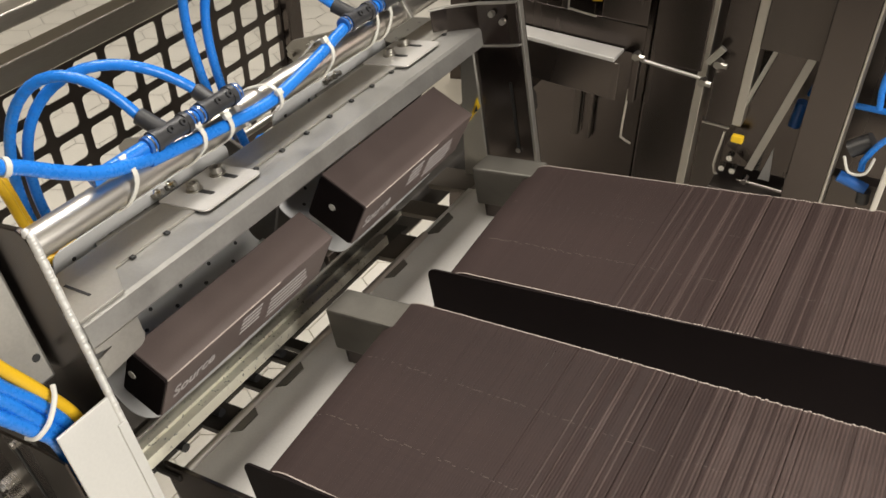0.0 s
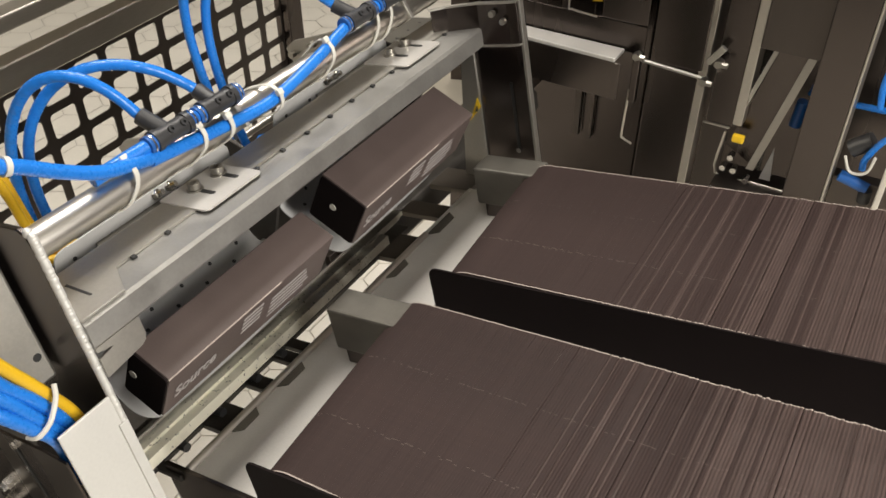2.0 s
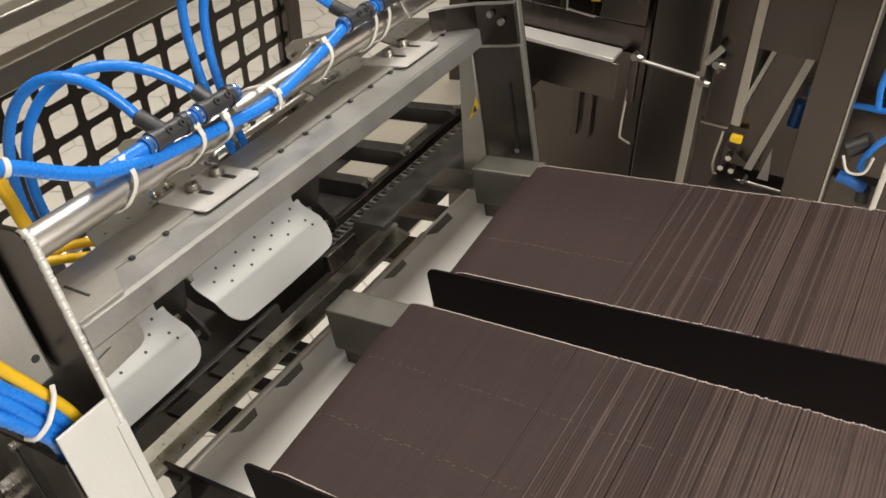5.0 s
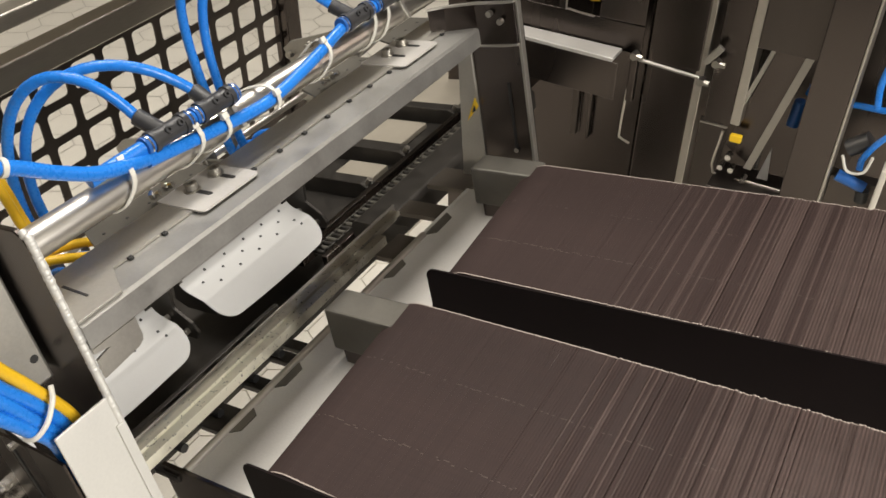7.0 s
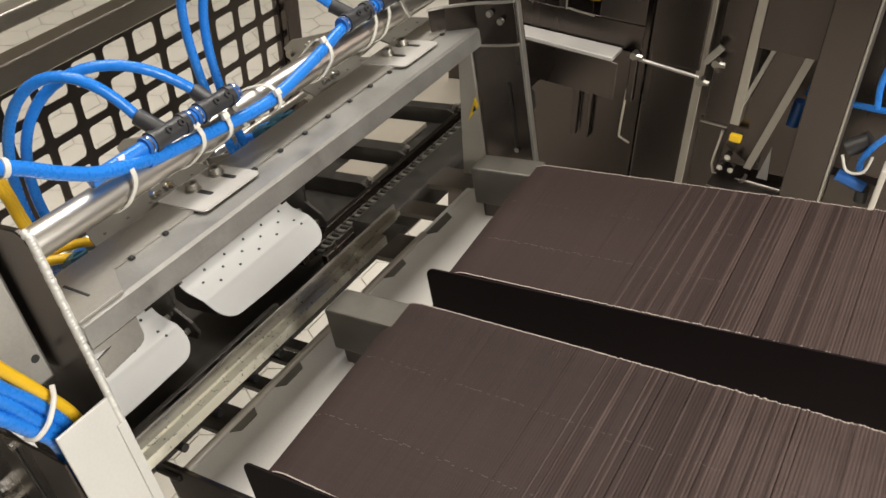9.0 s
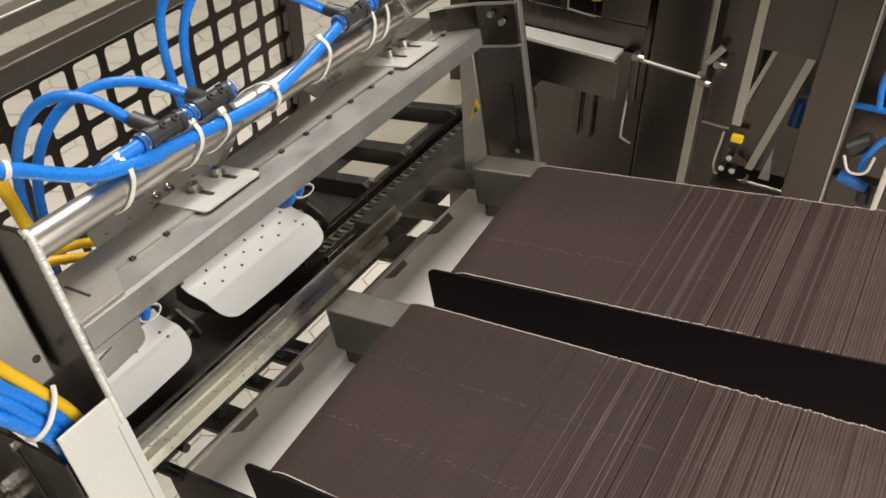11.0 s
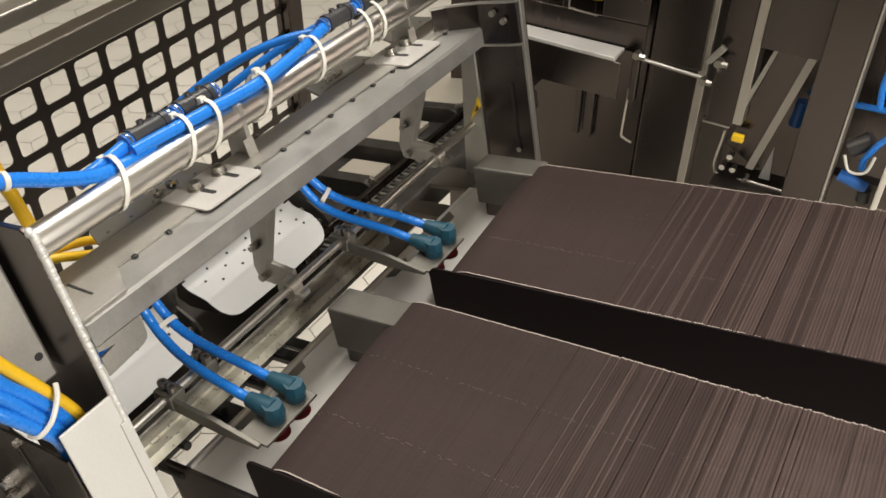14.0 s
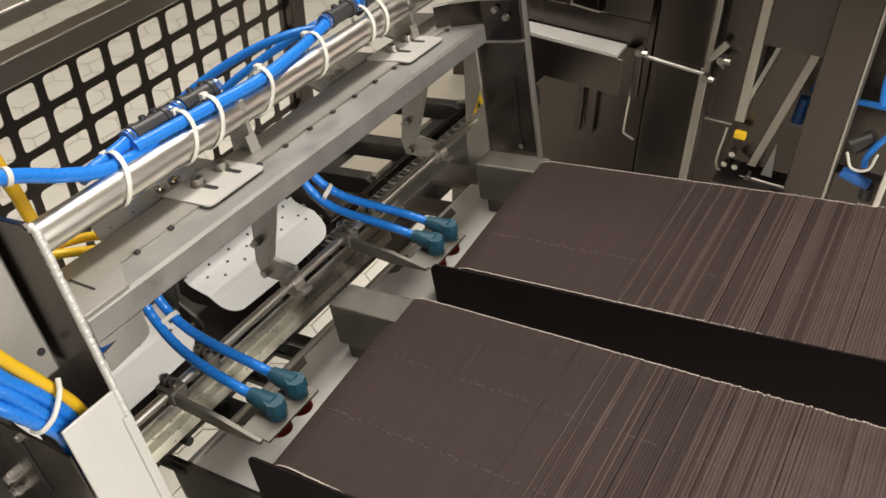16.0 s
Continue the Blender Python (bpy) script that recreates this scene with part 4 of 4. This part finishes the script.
    part("screw", bm, NICKEL, l)


far_leg()


def eye_box(bm, x0, x1, y0, y1, z0, z1, bevel=0.002):
    return box(bm, x0, x1, y0, y1, z0, z1, bevel)


def back_works():
    """Stainless cabinet, posts and channels behind the stacks; their dark reflections are put into the colour."""
    c = thing("machine_cabinet", (-0.2, 1.75, -1.65), "dark stainless machine cabinet with folded panels", "machine cabinet", m=EYE)
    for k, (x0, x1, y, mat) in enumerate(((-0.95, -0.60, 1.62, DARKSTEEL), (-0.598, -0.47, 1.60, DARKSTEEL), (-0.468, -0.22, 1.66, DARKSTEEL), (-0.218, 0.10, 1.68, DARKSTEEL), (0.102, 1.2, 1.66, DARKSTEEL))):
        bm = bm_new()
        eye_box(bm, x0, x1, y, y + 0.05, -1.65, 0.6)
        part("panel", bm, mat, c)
    for x0, x1, z0, z1 in ((-0.615, -0.60, -1.0, -0.76), (-0.575, -0.57, -1.0, -0.80)):
        bm = bm_new()
        eye_box(bm, x0, x1, 1.585, 1.60, z0, z1, 0.001)
        part("folded_edge", bm, PANELSTEEL, c)
    # window frame above the bar
    w = thing("guard_window", (-0.58, 1.47, -0.69), "dark stainless frame plate with rounded cut-outs", "frame plate", m=EYE)
    bm = bm_new()
    eye_box(bm, -0.80, -0.445, 1.475, 1.480, -0.725, -0.667)
    eye_box(bm, -0.618, -0.603, 1.475, 1.480, -0.667, -0.40)
    eye_box(bm, -0.535, -0.445, 1.475, 1.480, -0.667, -0.40)
    part("plate", bm, DARKSTEEL, w)
    bm = bm_new()
    hose(bm, [(-0.603, 1.474, -0.55), (-0.603, 1.474, -0.655), (-0.596, 1.474, -0.664), (-0.545, 1.474, -0.668)], 0.0018, 6, 4)
    part("bright_edge", bm, BRUSHED, w)
    bm = bm_new()
    prism(bm, [(-0.570, -0.625), (-0.577, -0.664), (-0.558, -0.661)], "v", 1.53, 1.532)
    part("warning_sticker", bm, YSIGN, w, "yellow triangular warning sticker")
    # bar; its top flange is paled in colour for the ceiling's reflection
    b = thing("cross_bar", (-0.57, 1.45, -0.79), "stainless cross bar with a pale-toned top flange", "cross bar", m=EYE)
    bm = bm_new()
    prism(bm, [(-0.80, 1.43), (-0.481, 1.42), (-0.481, 1.470), (-0.80, 1.470)], "w", -0.724, -0.716, 0.001)
    part("top_flange", bm, DECK, b, "top flange with ceiling sheen in its colour")
    bm = bm_new()
    prism(bm, [(-0.80, 1.4305), (-0.470, 1.4205), (-0.470, 1.424), (-0.80, 1.434)], "w", -0.80, -0.7245, 0.001)
    part("web", bm, DARKSTEEL, b)
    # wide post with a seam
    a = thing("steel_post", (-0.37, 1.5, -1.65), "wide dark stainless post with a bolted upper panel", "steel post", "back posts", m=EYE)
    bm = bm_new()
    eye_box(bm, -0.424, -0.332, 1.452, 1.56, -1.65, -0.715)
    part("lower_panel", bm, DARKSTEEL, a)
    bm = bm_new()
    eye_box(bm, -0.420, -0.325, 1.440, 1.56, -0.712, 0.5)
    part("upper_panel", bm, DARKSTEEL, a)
    bm = bm_new()
    eye_box(bm, -0.331, -0.316, 1.446, 1.56, -1.65, 0.5, 0.001)
    part("light_flange", bm, BRUSHED, a)
    bm = bm_new()
    cyl(bm, (-0.447, 1.438, -0.714), (-0.318, 1.438, -0.722), 0.0035, n=12)
    part("seam_rod", bm, SHEET, a)
    bm = bm_new()
    eye_box(bm, -0.450, -0.436, 1.430, 1.445, -0.80, -0.700)
    part("latch_plate", bm, DARKSTEEL, a)
    for x, z in ((-0.2947, -0.6822), (-0.3153, -0.7226), (-0.442, -0.704)):
        bm = bm_new()
        cyl(bm, (x, 1.42, z), (x, 1.437, z), 0.0075, n=6)
        cyl(bm, (x + 0.006, 1.424, z), (x + 0.016, 1.424, z), 0.0055, n=6)
        part("nut", bm, BOLT, a)
    bm = bm_new()
    box(bm, -0.006, 0.006, -0.004, 0.004, -0.02, 0.02, 0.001, Matrix.Translation((-0.302, 1.428, -0.668)) @ Matrix.Rotation(radians(35), 4, "Y"))
    part("lever", bm, SHEET, a)
    bm = bm_new()
    hose(bm, [(-0.4539, 1.449, -0.785), (-0.457, 1.449, -0.880), (-0.452, 1.449, -0.892), (-0.4344, 1.449, -0.899)], 0.0022, 8, 5)
    part("bright_edge", bm, BRUSHED, a)
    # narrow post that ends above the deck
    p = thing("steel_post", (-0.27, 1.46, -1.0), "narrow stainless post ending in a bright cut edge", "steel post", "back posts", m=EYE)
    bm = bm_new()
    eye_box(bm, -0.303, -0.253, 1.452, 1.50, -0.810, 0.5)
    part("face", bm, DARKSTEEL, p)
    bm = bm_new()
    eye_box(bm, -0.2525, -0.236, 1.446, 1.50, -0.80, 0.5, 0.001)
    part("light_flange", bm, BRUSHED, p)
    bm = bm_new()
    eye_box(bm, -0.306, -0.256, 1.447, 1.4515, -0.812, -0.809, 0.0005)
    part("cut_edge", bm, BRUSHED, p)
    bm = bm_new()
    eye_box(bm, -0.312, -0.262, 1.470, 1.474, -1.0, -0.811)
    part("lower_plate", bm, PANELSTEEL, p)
    bm = bm_new()
    hose(bm, [(-0.262, 1.448, -0.818), (-0.2635, 1.448, -0.9086), (-0.195, 1.448, -0.909), (-0.128, 1.448, -0.9092)], 0.0026, 8, 4)
    part("bright_edge", bm, BRUSHED, p)
    # sloping channel with fittings
    d = thing("sloping_channel", (-0.19, 1.45, -0.91), "sloping dark channel with light edges beside blue hoses", "channel", m=EYE)
    bm = bm_new()
    prism(bm, [(-0.1986, -0.62), (-0.150, -0.62), (-0.212, -0.8856), (-0.258, -0.86)], "v", 1.475, 1.479)
    part("bed", bm, DARKSTEEL, d)
    bm = bm_new()
    prism(bm, [(-0.150, -0.62), (-0.136, -0.62), (-0.198, -0.8856), (-0.212, -0.8856)], "v", 1.452, 1.478)
    part("light_edge", bm, SHEET, d)
    bm = bm_new()
    prism(bm, [(-0.206, -0.62), (-0.1986, -0.62), (-0.246, -0.80), (-0.254, -0.80)], "v", 1.455, 1.478)
    part("light_edge", bm, SHEET, d)
    bm = bm_new()
    eye_box(bm, -0.262, -0.128, 1.40, 1.50, -0.925, -0.910)
    part("foot_plate", bm, PANELSTEEL, d)
    bm = bm_new()
    eye_box(bm, -0.247, -0.226, 1.440, 1.452, -0.832, -0.818, 0.002)
    part("tag", bm, YSIGN, d, "yellow tag")
    bm = bm_new()
    prism(bm, [(-0.185, -0.90), (-0.165, -0.90), (-0.172, -0.83)], "v", 1.455, 1.458)
    part("pale_wedge", bm, POCKETMAT, d)
    for x, z in ((-0.24, -0.86), (-0.23, -0.885), (-0.25, -0.885), (-0.205, -0.90)):
        bm = bm_new()
        cyl(bm, (x, 1.43, z), (x, 1.45, z), 0.006, n=6)
        part("bolt", bm, NICKEL, d)
    bm = bm_new()
    eye_box(bm, -0.234, -0.10, 1.43, 1.50, -0.640, 0.5)
    single("hanging_panel", bm, PANELSTEEL, (-0.17, 1.45, -0.64), "grey-brown stainless panel hanging between posts", "panel", m=EYE)
    e = thing("steel_post", (-0.10, 1.45, -1.65), "dark stainless post with a bright edge", "steel post", "back posts", m=EYE)
    bm = bm_new()
    eye_box(bm, -0.134, -0.070, 1.405, 1.50, -1.65, 0.5)
    part("face", bm, DARKSTEEL, e)
    bm = bm_new()
    eye_box(bm, -0.0695, -0.0655, 1.404, 1.50, -1.65, 0.5, 0.0008)
    part("bright_edge", bm, BRUSHED, e)
    # pneumatics at the far end
    f = thing("valve_cluster", (-0.03, 1.5, -0.90), "cluster of blue hoses and black push-in fittings", "pneumatic valves", m=EYE)
    for pts in ([(-0.085, 1.50, -0.735), (-0.050, 1.49, -0.728), (-0.0169, 1.48, -0.722), (0.03, 1.48, -0.715)], [(-0.020, 1.47, -0.58), (-0.0335, 1.47, -0.664), (-0.028, 1.47, -0.715)],
                [(0.05, 1.46, -0.72), (0.0005, 1.45, -0.7548), (-0.022, 1.45, -0.80), (-0.0228, 1.45, -0.8245)], [(-0.16, 1.50, -0.765), (-0.140, 1.50, -0.757), (-0.12, 1.50, -0.755)], [(-0.142, 1.50, -0.735), (-0.1352, 1.50, -0.702), (-0.130, 1.50, -0.67)]):
        bm = bm_new()
        hose(bm, pts, 0.0055, 10)
        part("hose", bm, BLUE, f, "", True)
    for p0, p1, r, mat in (((-0.0544, 1.45, -0.845), (-0.005, 1.45, -0.858), 0.0105, COLLAR), ((-0.05, 1.47, -0.80), (-0.02, 1.47, -0.775), 0.016, FITTING), ((-0.006, 1.45, -0.862), (-0.004, 1.45, -0.885), 0.011, FITTING), ((-0.154, 1.50, -0.80), (-0.150, 1.50, -0.75), 0.011, COLLAR)):
        bm = bm_new()
        cyl(bm, p0, p1, r, n=16)
        part("fitting", bm, mat, f, "", True)
    bm = bm_new()
    hose(bm, [(-0.055, 1.44, -0.80), (-0.04, 1.435, -0.825), (-0.015, 1.435, -0.82), (-0.008, 1.44, -0.79)], 0.0025, 8)
    part("cable_tie", bm, TIE, f)
    bm = bm_new()
    eye_box(bm, 0.012, 0.022, 1.42, 1.46, -0.93, -0.80)
    part("white_strip", bm, WALLMAT, f)
    bm = bm_new()
    eye_box(bm, -0.065, 0.02, 1.47, 1.50, -0.93, -0.86)
    part("mount", bm, PANELSTEEL, f)


back_works()


# ================= carton stacks =================
def flat_carton_mesh(amp, lean, L, edge, t=0.0030):
    """A flat carton on edge, its pale cut rim at both ends of the top."""
    bm = bm_new()
    nick = [c + random.uniform(-0.0015, 0.0015) for c in (-0.052, 0.034) if random.random() < 0.6]
    ys = sorted([-L / 2, -L / 2 + 0.0014] + [-L / 2 + L * i / 10 for i in range(1, 10)] + [L / 2 - 0.0014, L / 2] + nick + [c + 0.0008 for c in nick])
    rows = []
    for i, y in enumerate(ys):
        j = random.uniform(-1, 1) * amp
        k = random.uniform(-1, 1) * amp
        rows.append([bm.verts.new((x, y, z)) for x, z in ((-t / 2 - lean, 0), (-t / 2 + k * 0.4, 0.0794 - amp * 1.6), (k * 0.4, 0.0794 + j * 0.5), (t / 2 + k * 0.4, 0.0794 - amp * 1.6), (t / 2 - lean, 0))])
    n = len(rows)
    for i, (A, B) in enumerate(zip(rows, rows[1:])):
        for q in range(5):
            f = bm.faces.new((A[q], B[q], B[(q + 1) % 5], A[(q + 1) % 5]))
            if (i == 0 or i == n - 2) and q in (1, 2):
                f.material_index = 1
            if ys[i] in nick and q in (1, 2):
                f.material_index = 2
    bm.faces.new(rows[0]), bm.faces.new(rows[-1][::-1])
    bmesh.ops.recalc_face_normals(bm, faces=bm.faces)
    me = bpy.data.meshes.new("flat_carton")
    bm.to_mesh(me)
    bm.free()
    me.materials.append(edge)
    me.materials.append(PALE)
    me.materials.append(NICK)
    return me


def stacks():
    random.seed(11)
    lean, L = 0.045, 0.252
    tight = [flat_carton_mesh(0.00010, lean, L, BOARDEDGE) for _ in range(6)]
    mid = [flat_carton_mesh(0.00020, lean, L, BOARDEDGE) for _ in range(6)]
    loose = [flat_carton_mesh(0.00036, lean, L, LITEDGE) for _ in range(8)]
    for v0, skew, u_mid, u_loose in ((0.329, 0.045, -0.30, -0.215), (0.643, 0.010, -0.36, -0.20)):
        root = thing("carton_stack", (-0.2, v0 + 0.125, -0.62), "long stack of flat dark brown cartons standing on edge", "carton stack", "carton stacks")
        u, k, bundle, tilt, left, size = -0.4975, 0, 0.0, 0.0, 0, 14
        while u < 0.10:
            ease = min(1.0, max(0.0, (u - u_mid) / (u_loose + 0.12 - u_mid)))
            # lit copies grow more frequent to the right, painting the brightness gradient
            kind = loose if random.random() < ease * ease else (mid if random.random() < ease * 2 else tight)
            rough = 0.25 + 0.75 * ease
            o = new("flat_carton", kind[random.randrange(len(kind))])
            o.parent = root
            if left == 0:
                left = size = random.randint(7, 22)
                bundle = random.uniform(-0.0006, 0.0004) * rough
                tilt = random.uniform(-0.009, 0.009) * rough
            left -= 1
            fan = 0.0011 * rough * (left / size - 0.5)
            drop = -0.010 * max(0.0, (-0.470 - u) / 0.0275) ** 2
            o.location = (u + 0.2, random.uniform(-0.0008, 0.0008) * rough - (skew * (u + 0.5)), bundle + fan + drop + random.uniform(-0.0004, 0.0002) * rough)
            yaw = 0.075 * min(1.0, max(0.0, (-0.28 - u) / 0.22))
            o.rotation_euler = (0, tilt, yaw + random.uniform(-0.0012, 0.0012) * rough)
            step = 0.00300
            if u > u_loose and random.random() < 0.07:
                step += random.uniform(0.0003, 0.0011)
            u += step
            k += 1


stacks()


# ================= floor tiles =================
def floor_tiles():
    floor = bpy.data.objects["floor"]
    a = 0.085
    bm = bm_new()
    pts = [((a - 0.002) * math.cos(radians(60 * k + 30)), (a - 0.002) * math.sin(radians(60 * k + 30))) for k in range(6)]
    prism(bm, pts, "w", 0.0, 0.006, 0.0008)
    bmesh.ops.recalc_face_normals(bm, faces=bm.faces)
    me = bpy.data.meshes.new("tile")
    bm.to_mesh(me)
    bm.free()
    me.materials.append(TILE)
    n = 0
    verts, faces = [], []
    for r in range(-48, 62):
        for c in range(-40, 50):
            x = math.sqrt(3) * a * (c + 0.5 * (r % 2)) - 1.2
            y = 1.5 * a * r + 1.2
            near = -1.65 < x < -1.0 and 0.5 < y < 2.3
            if not (-6.9 < x < 5.9 and -4.9 < y < 8.9):
                continue
            if near:
                o = new("tile", me)
                o.parent = floor
                o.location = Vector((x, y, -0.0055)) - floor.location
                n += 1
            else:
                k = len(verts)
                verts += [(x + p[0], y + p[1], 0.0005) for p in pts]
                faces.append(tuple(range(k, k + 6)))
    rest = bpy.data.meshes.new("far_tiles")
    rest.from_pydata(verts, [], faces)
    rest.materials.append(TILE)
    o = new("far_tiles", rest)
    o.parent = floor
    o.location = -floor.location
    o["kind"] = "stuff"


floor_tiles()


# ================= what moves =================
def motions():
    def at(u, v, w, deg):
        """Machine pose turned deg from +u towards +w."""
        return MACHINE @ pose(u, v, w, 0, -deg, 0)
    # shaft: rear position until 10.6 s, then down
    turn = [(0, -66), (10.6, -66), (11.3, -35), (11.4, -29), (11.5, -24), (11.7, -16), (12.0, -4), (12.3, -2), (16, -2)]
    walk(SHAFT, [(t, at(TU, 0.6, TW, a)) for t, a in turn])
    # heads, against the shaft
    tip = [(0, 66), (3.2, 66), (3.5, 42), (3.8, 18), (4.0, 3), (4.2, -4), (5.2, 66), (6.3, 72), (8.2, 72), (8.5, 52), (8.8, 78), (9.2, 82), (10.6, 82), (11.3, 74), (11.5, 72), (11.7, 64), (12.0, 54), (12.3, 53), (13.3, 53), (13.6, 25), (13.9, -6), (16, -6)]
    for h in HEADS:
        o = h.location.copy()
        walk(h, [(t, Matrix.Translation(o) @ pose(0, 0, 0, 0, -a, 0)) for t, a in tip])
    # the hoses bend between the beam and the elbows, their length kept
    def between(rows, t):
        for (t0, a0), (t1, a1) in zip(rows, rows[1:]):
            if t <= t1:
                return a0 + (a1 - a0) * (t - t0) / (t1 - t0)
        return rows[-1][1]

    def bend(p0, d0, p3, d3, k):
        p1, p2 = p0 + d0 * k, p3 + d3 * k
        fine = [(1 - f) ** 3 * p0 + 3 * f * (1 - f) ** 2 * p1 + 3 * f * f * (1 - f) * p2 + f ** 3 * p3 for f in [i / 60 for i in range(61)]]
        run = [0.0]
        for a, b in zip(fine, fine[1:]):
            run.append(run[-1] + (b - a).length)
        return fine, run

    def drive(start, d0, long, pieces, times, port, sink=lambda t: Vector()):
        """Keys the pieces of a hose of fixed length between its far end, which may sink, and a moving port."""
        rows, n = [[] for _ in pieces], len(pieces)
        for t in times:
            p3, d3 = port(t)
            lo, hi = 0.005, 0.70
            for _ in range(24):
                k = (lo + hi) / 2
                fine, run = bend(start + sink(t), d0, p3, d3, k)
                lo, hi = (k, hi) if run[-1] < long else (lo, k)
            pts, j = [], 0
            for i in range(n + 1):
                q = run[-1] * i / n
                while j < 59 and run[j + 1] < q:
                    j += 1
                pts.append(fine[j].lerp(fine[j + 1], (q - run[j]) / max(run[j + 1] - run[j], 1e-9)))
            for i in range(n):
                way = (pts[i + 1] - pts[i]).to_track_quat("X", "Z").to_matrix().to_4x4()
                rows[i].append((t, Matrix.Translation(pts[i] - start) @ way))
        for o, r in zip(pieces, rows):
            walk(o, r)

    when = (0, 3.2, 3.5, 3.8, 4.2, 5.2, 6.3, 8.2, 8.5, 8.8, 10.6, 11.0, 11.3, 11.5, 11.7, 12.0, 12.3, 13.3, 13.45, 13.6, 13.75, 13.9, 16)
    for h, dv, start, pieces in HEAD_HOSES:
        def elbow_port(t, seat=HEADS[h].location.copy(), dv=dv):
            m = pose(TU, 0.6, TW, 0, -between(turn, t), 0) @ Matrix.Translation(seat) @ pose(0, 0, 0, 0, -between(tip, t), 0)
            return m @ Vector((0.085, dv, 0.010)), (m.to_3x3() @ Vector((-1, 0, 0.10))).normalized()
        drive(start, Vector((0.15, -0.02, -1)).normalized(), HOSE_LONG, pieces, when, elbow_port)
    for start, tee, way, long, pieces in LOOPS:
        def tee_port(t, tee=tee, way=way):
            m = pose(TU, 0.6, TW, 0, -between(turn, t), 0)
            return m @ (tee - Vector((TU, 0.6, TW))), (m.to_3x3() @ way).normalized()
        drive(start, Vector((-0.12, -0.06, 1)).normalized(), long, pieces, (0, 10.6, 11.0, 11.3, 11.5, 11.7, 12.0, 12.3, 16), tee_port,
              lambda t, far=long > 0.4: Vector((-0.22, -0.04, -0.12) if far else (-0.05, 0, -0.21)) * between([(0, 0.0), (10.6, 0.0), (11.3, 0.35), (11.7, 0.7), (12.0, 1.0), (16, 1.0)], t))
    # the feed hose follows the shaft's turn a little
    sway = [(0, -0.665, -0.222, 0), (10.7, -0.665, -0.222, 0), (12.0, -0.689, -0.253, 5.7), (16, -0.689, -0.253, 5.7)]
    walk(FEED, [(t, MACHINE @ pose(u, 0.20, w, a, 0, 0)) for t, u, w, a in sway])
    # pockets and cartons: u, w of the fold and turn
    swing = [(0, -0.735, -0.502, -30), (3.2, -0.735, -0.502, -30), (3.35, -0.740, -0.524, -22), (3.5, -0.752, -0.556, -14), (3.65, -0.770, -0.610, -8), (3.8, -0.815, -0.655, -8),
             (4.0, -0.872, -0.676, -5), (4.1, -0.886, -0.679, -15), (4.2, -0.930, -0.688, -22), (4.6, -0.970, -0.680, -25), (6.3, -0.980, -0.670, -24), (6.5, -0.984, -0.673, -22), (7.2, -0.998, -0.690, -16), (16, -0.998, -0.690, -16)]
    for p, v in zip(POCKETS, (0.332, 0.645)):
        walk(p, [(t, at(u, v, w, a)) for t, u, w, a in swing])
    fall = [(0, -0.692, -0.494, -33), (3.2, -0.692, -0.494, -33), (3.35, -0.705, -0.518, -24), (3.5, -0.722, -0.551, -13), (3.65, -0.75, -0.60, -12), (3.8, -0.785, -0.667, -10),
            (3.9, -0.750, -0.722, -22), (4.0, -0.745, -0.805, -26), (4.1, -0.77, -0.95, -14), (4.2, -0.80, -1.098, 0), (4.4, -0.80, -1.098, 0), (16, -0.80, -1.098, 0)]
    for c, v in zip(CARTONS, (0.332, 0.645)):
        walk(c, [(t, at(u, v, w, a)) for t, u, w, a in fall])
    # the front rail folds away while the cartons drop
    flap = [(0, 0), (3.62, 0), (3.8, 86), (4.6, 86), (5.3, 45), (6.0, 0), (16, 0)]
    walk(RAIL, [(t, at(-0.652, 0.5, -0.60, a)) for t, a in flap])


motions()
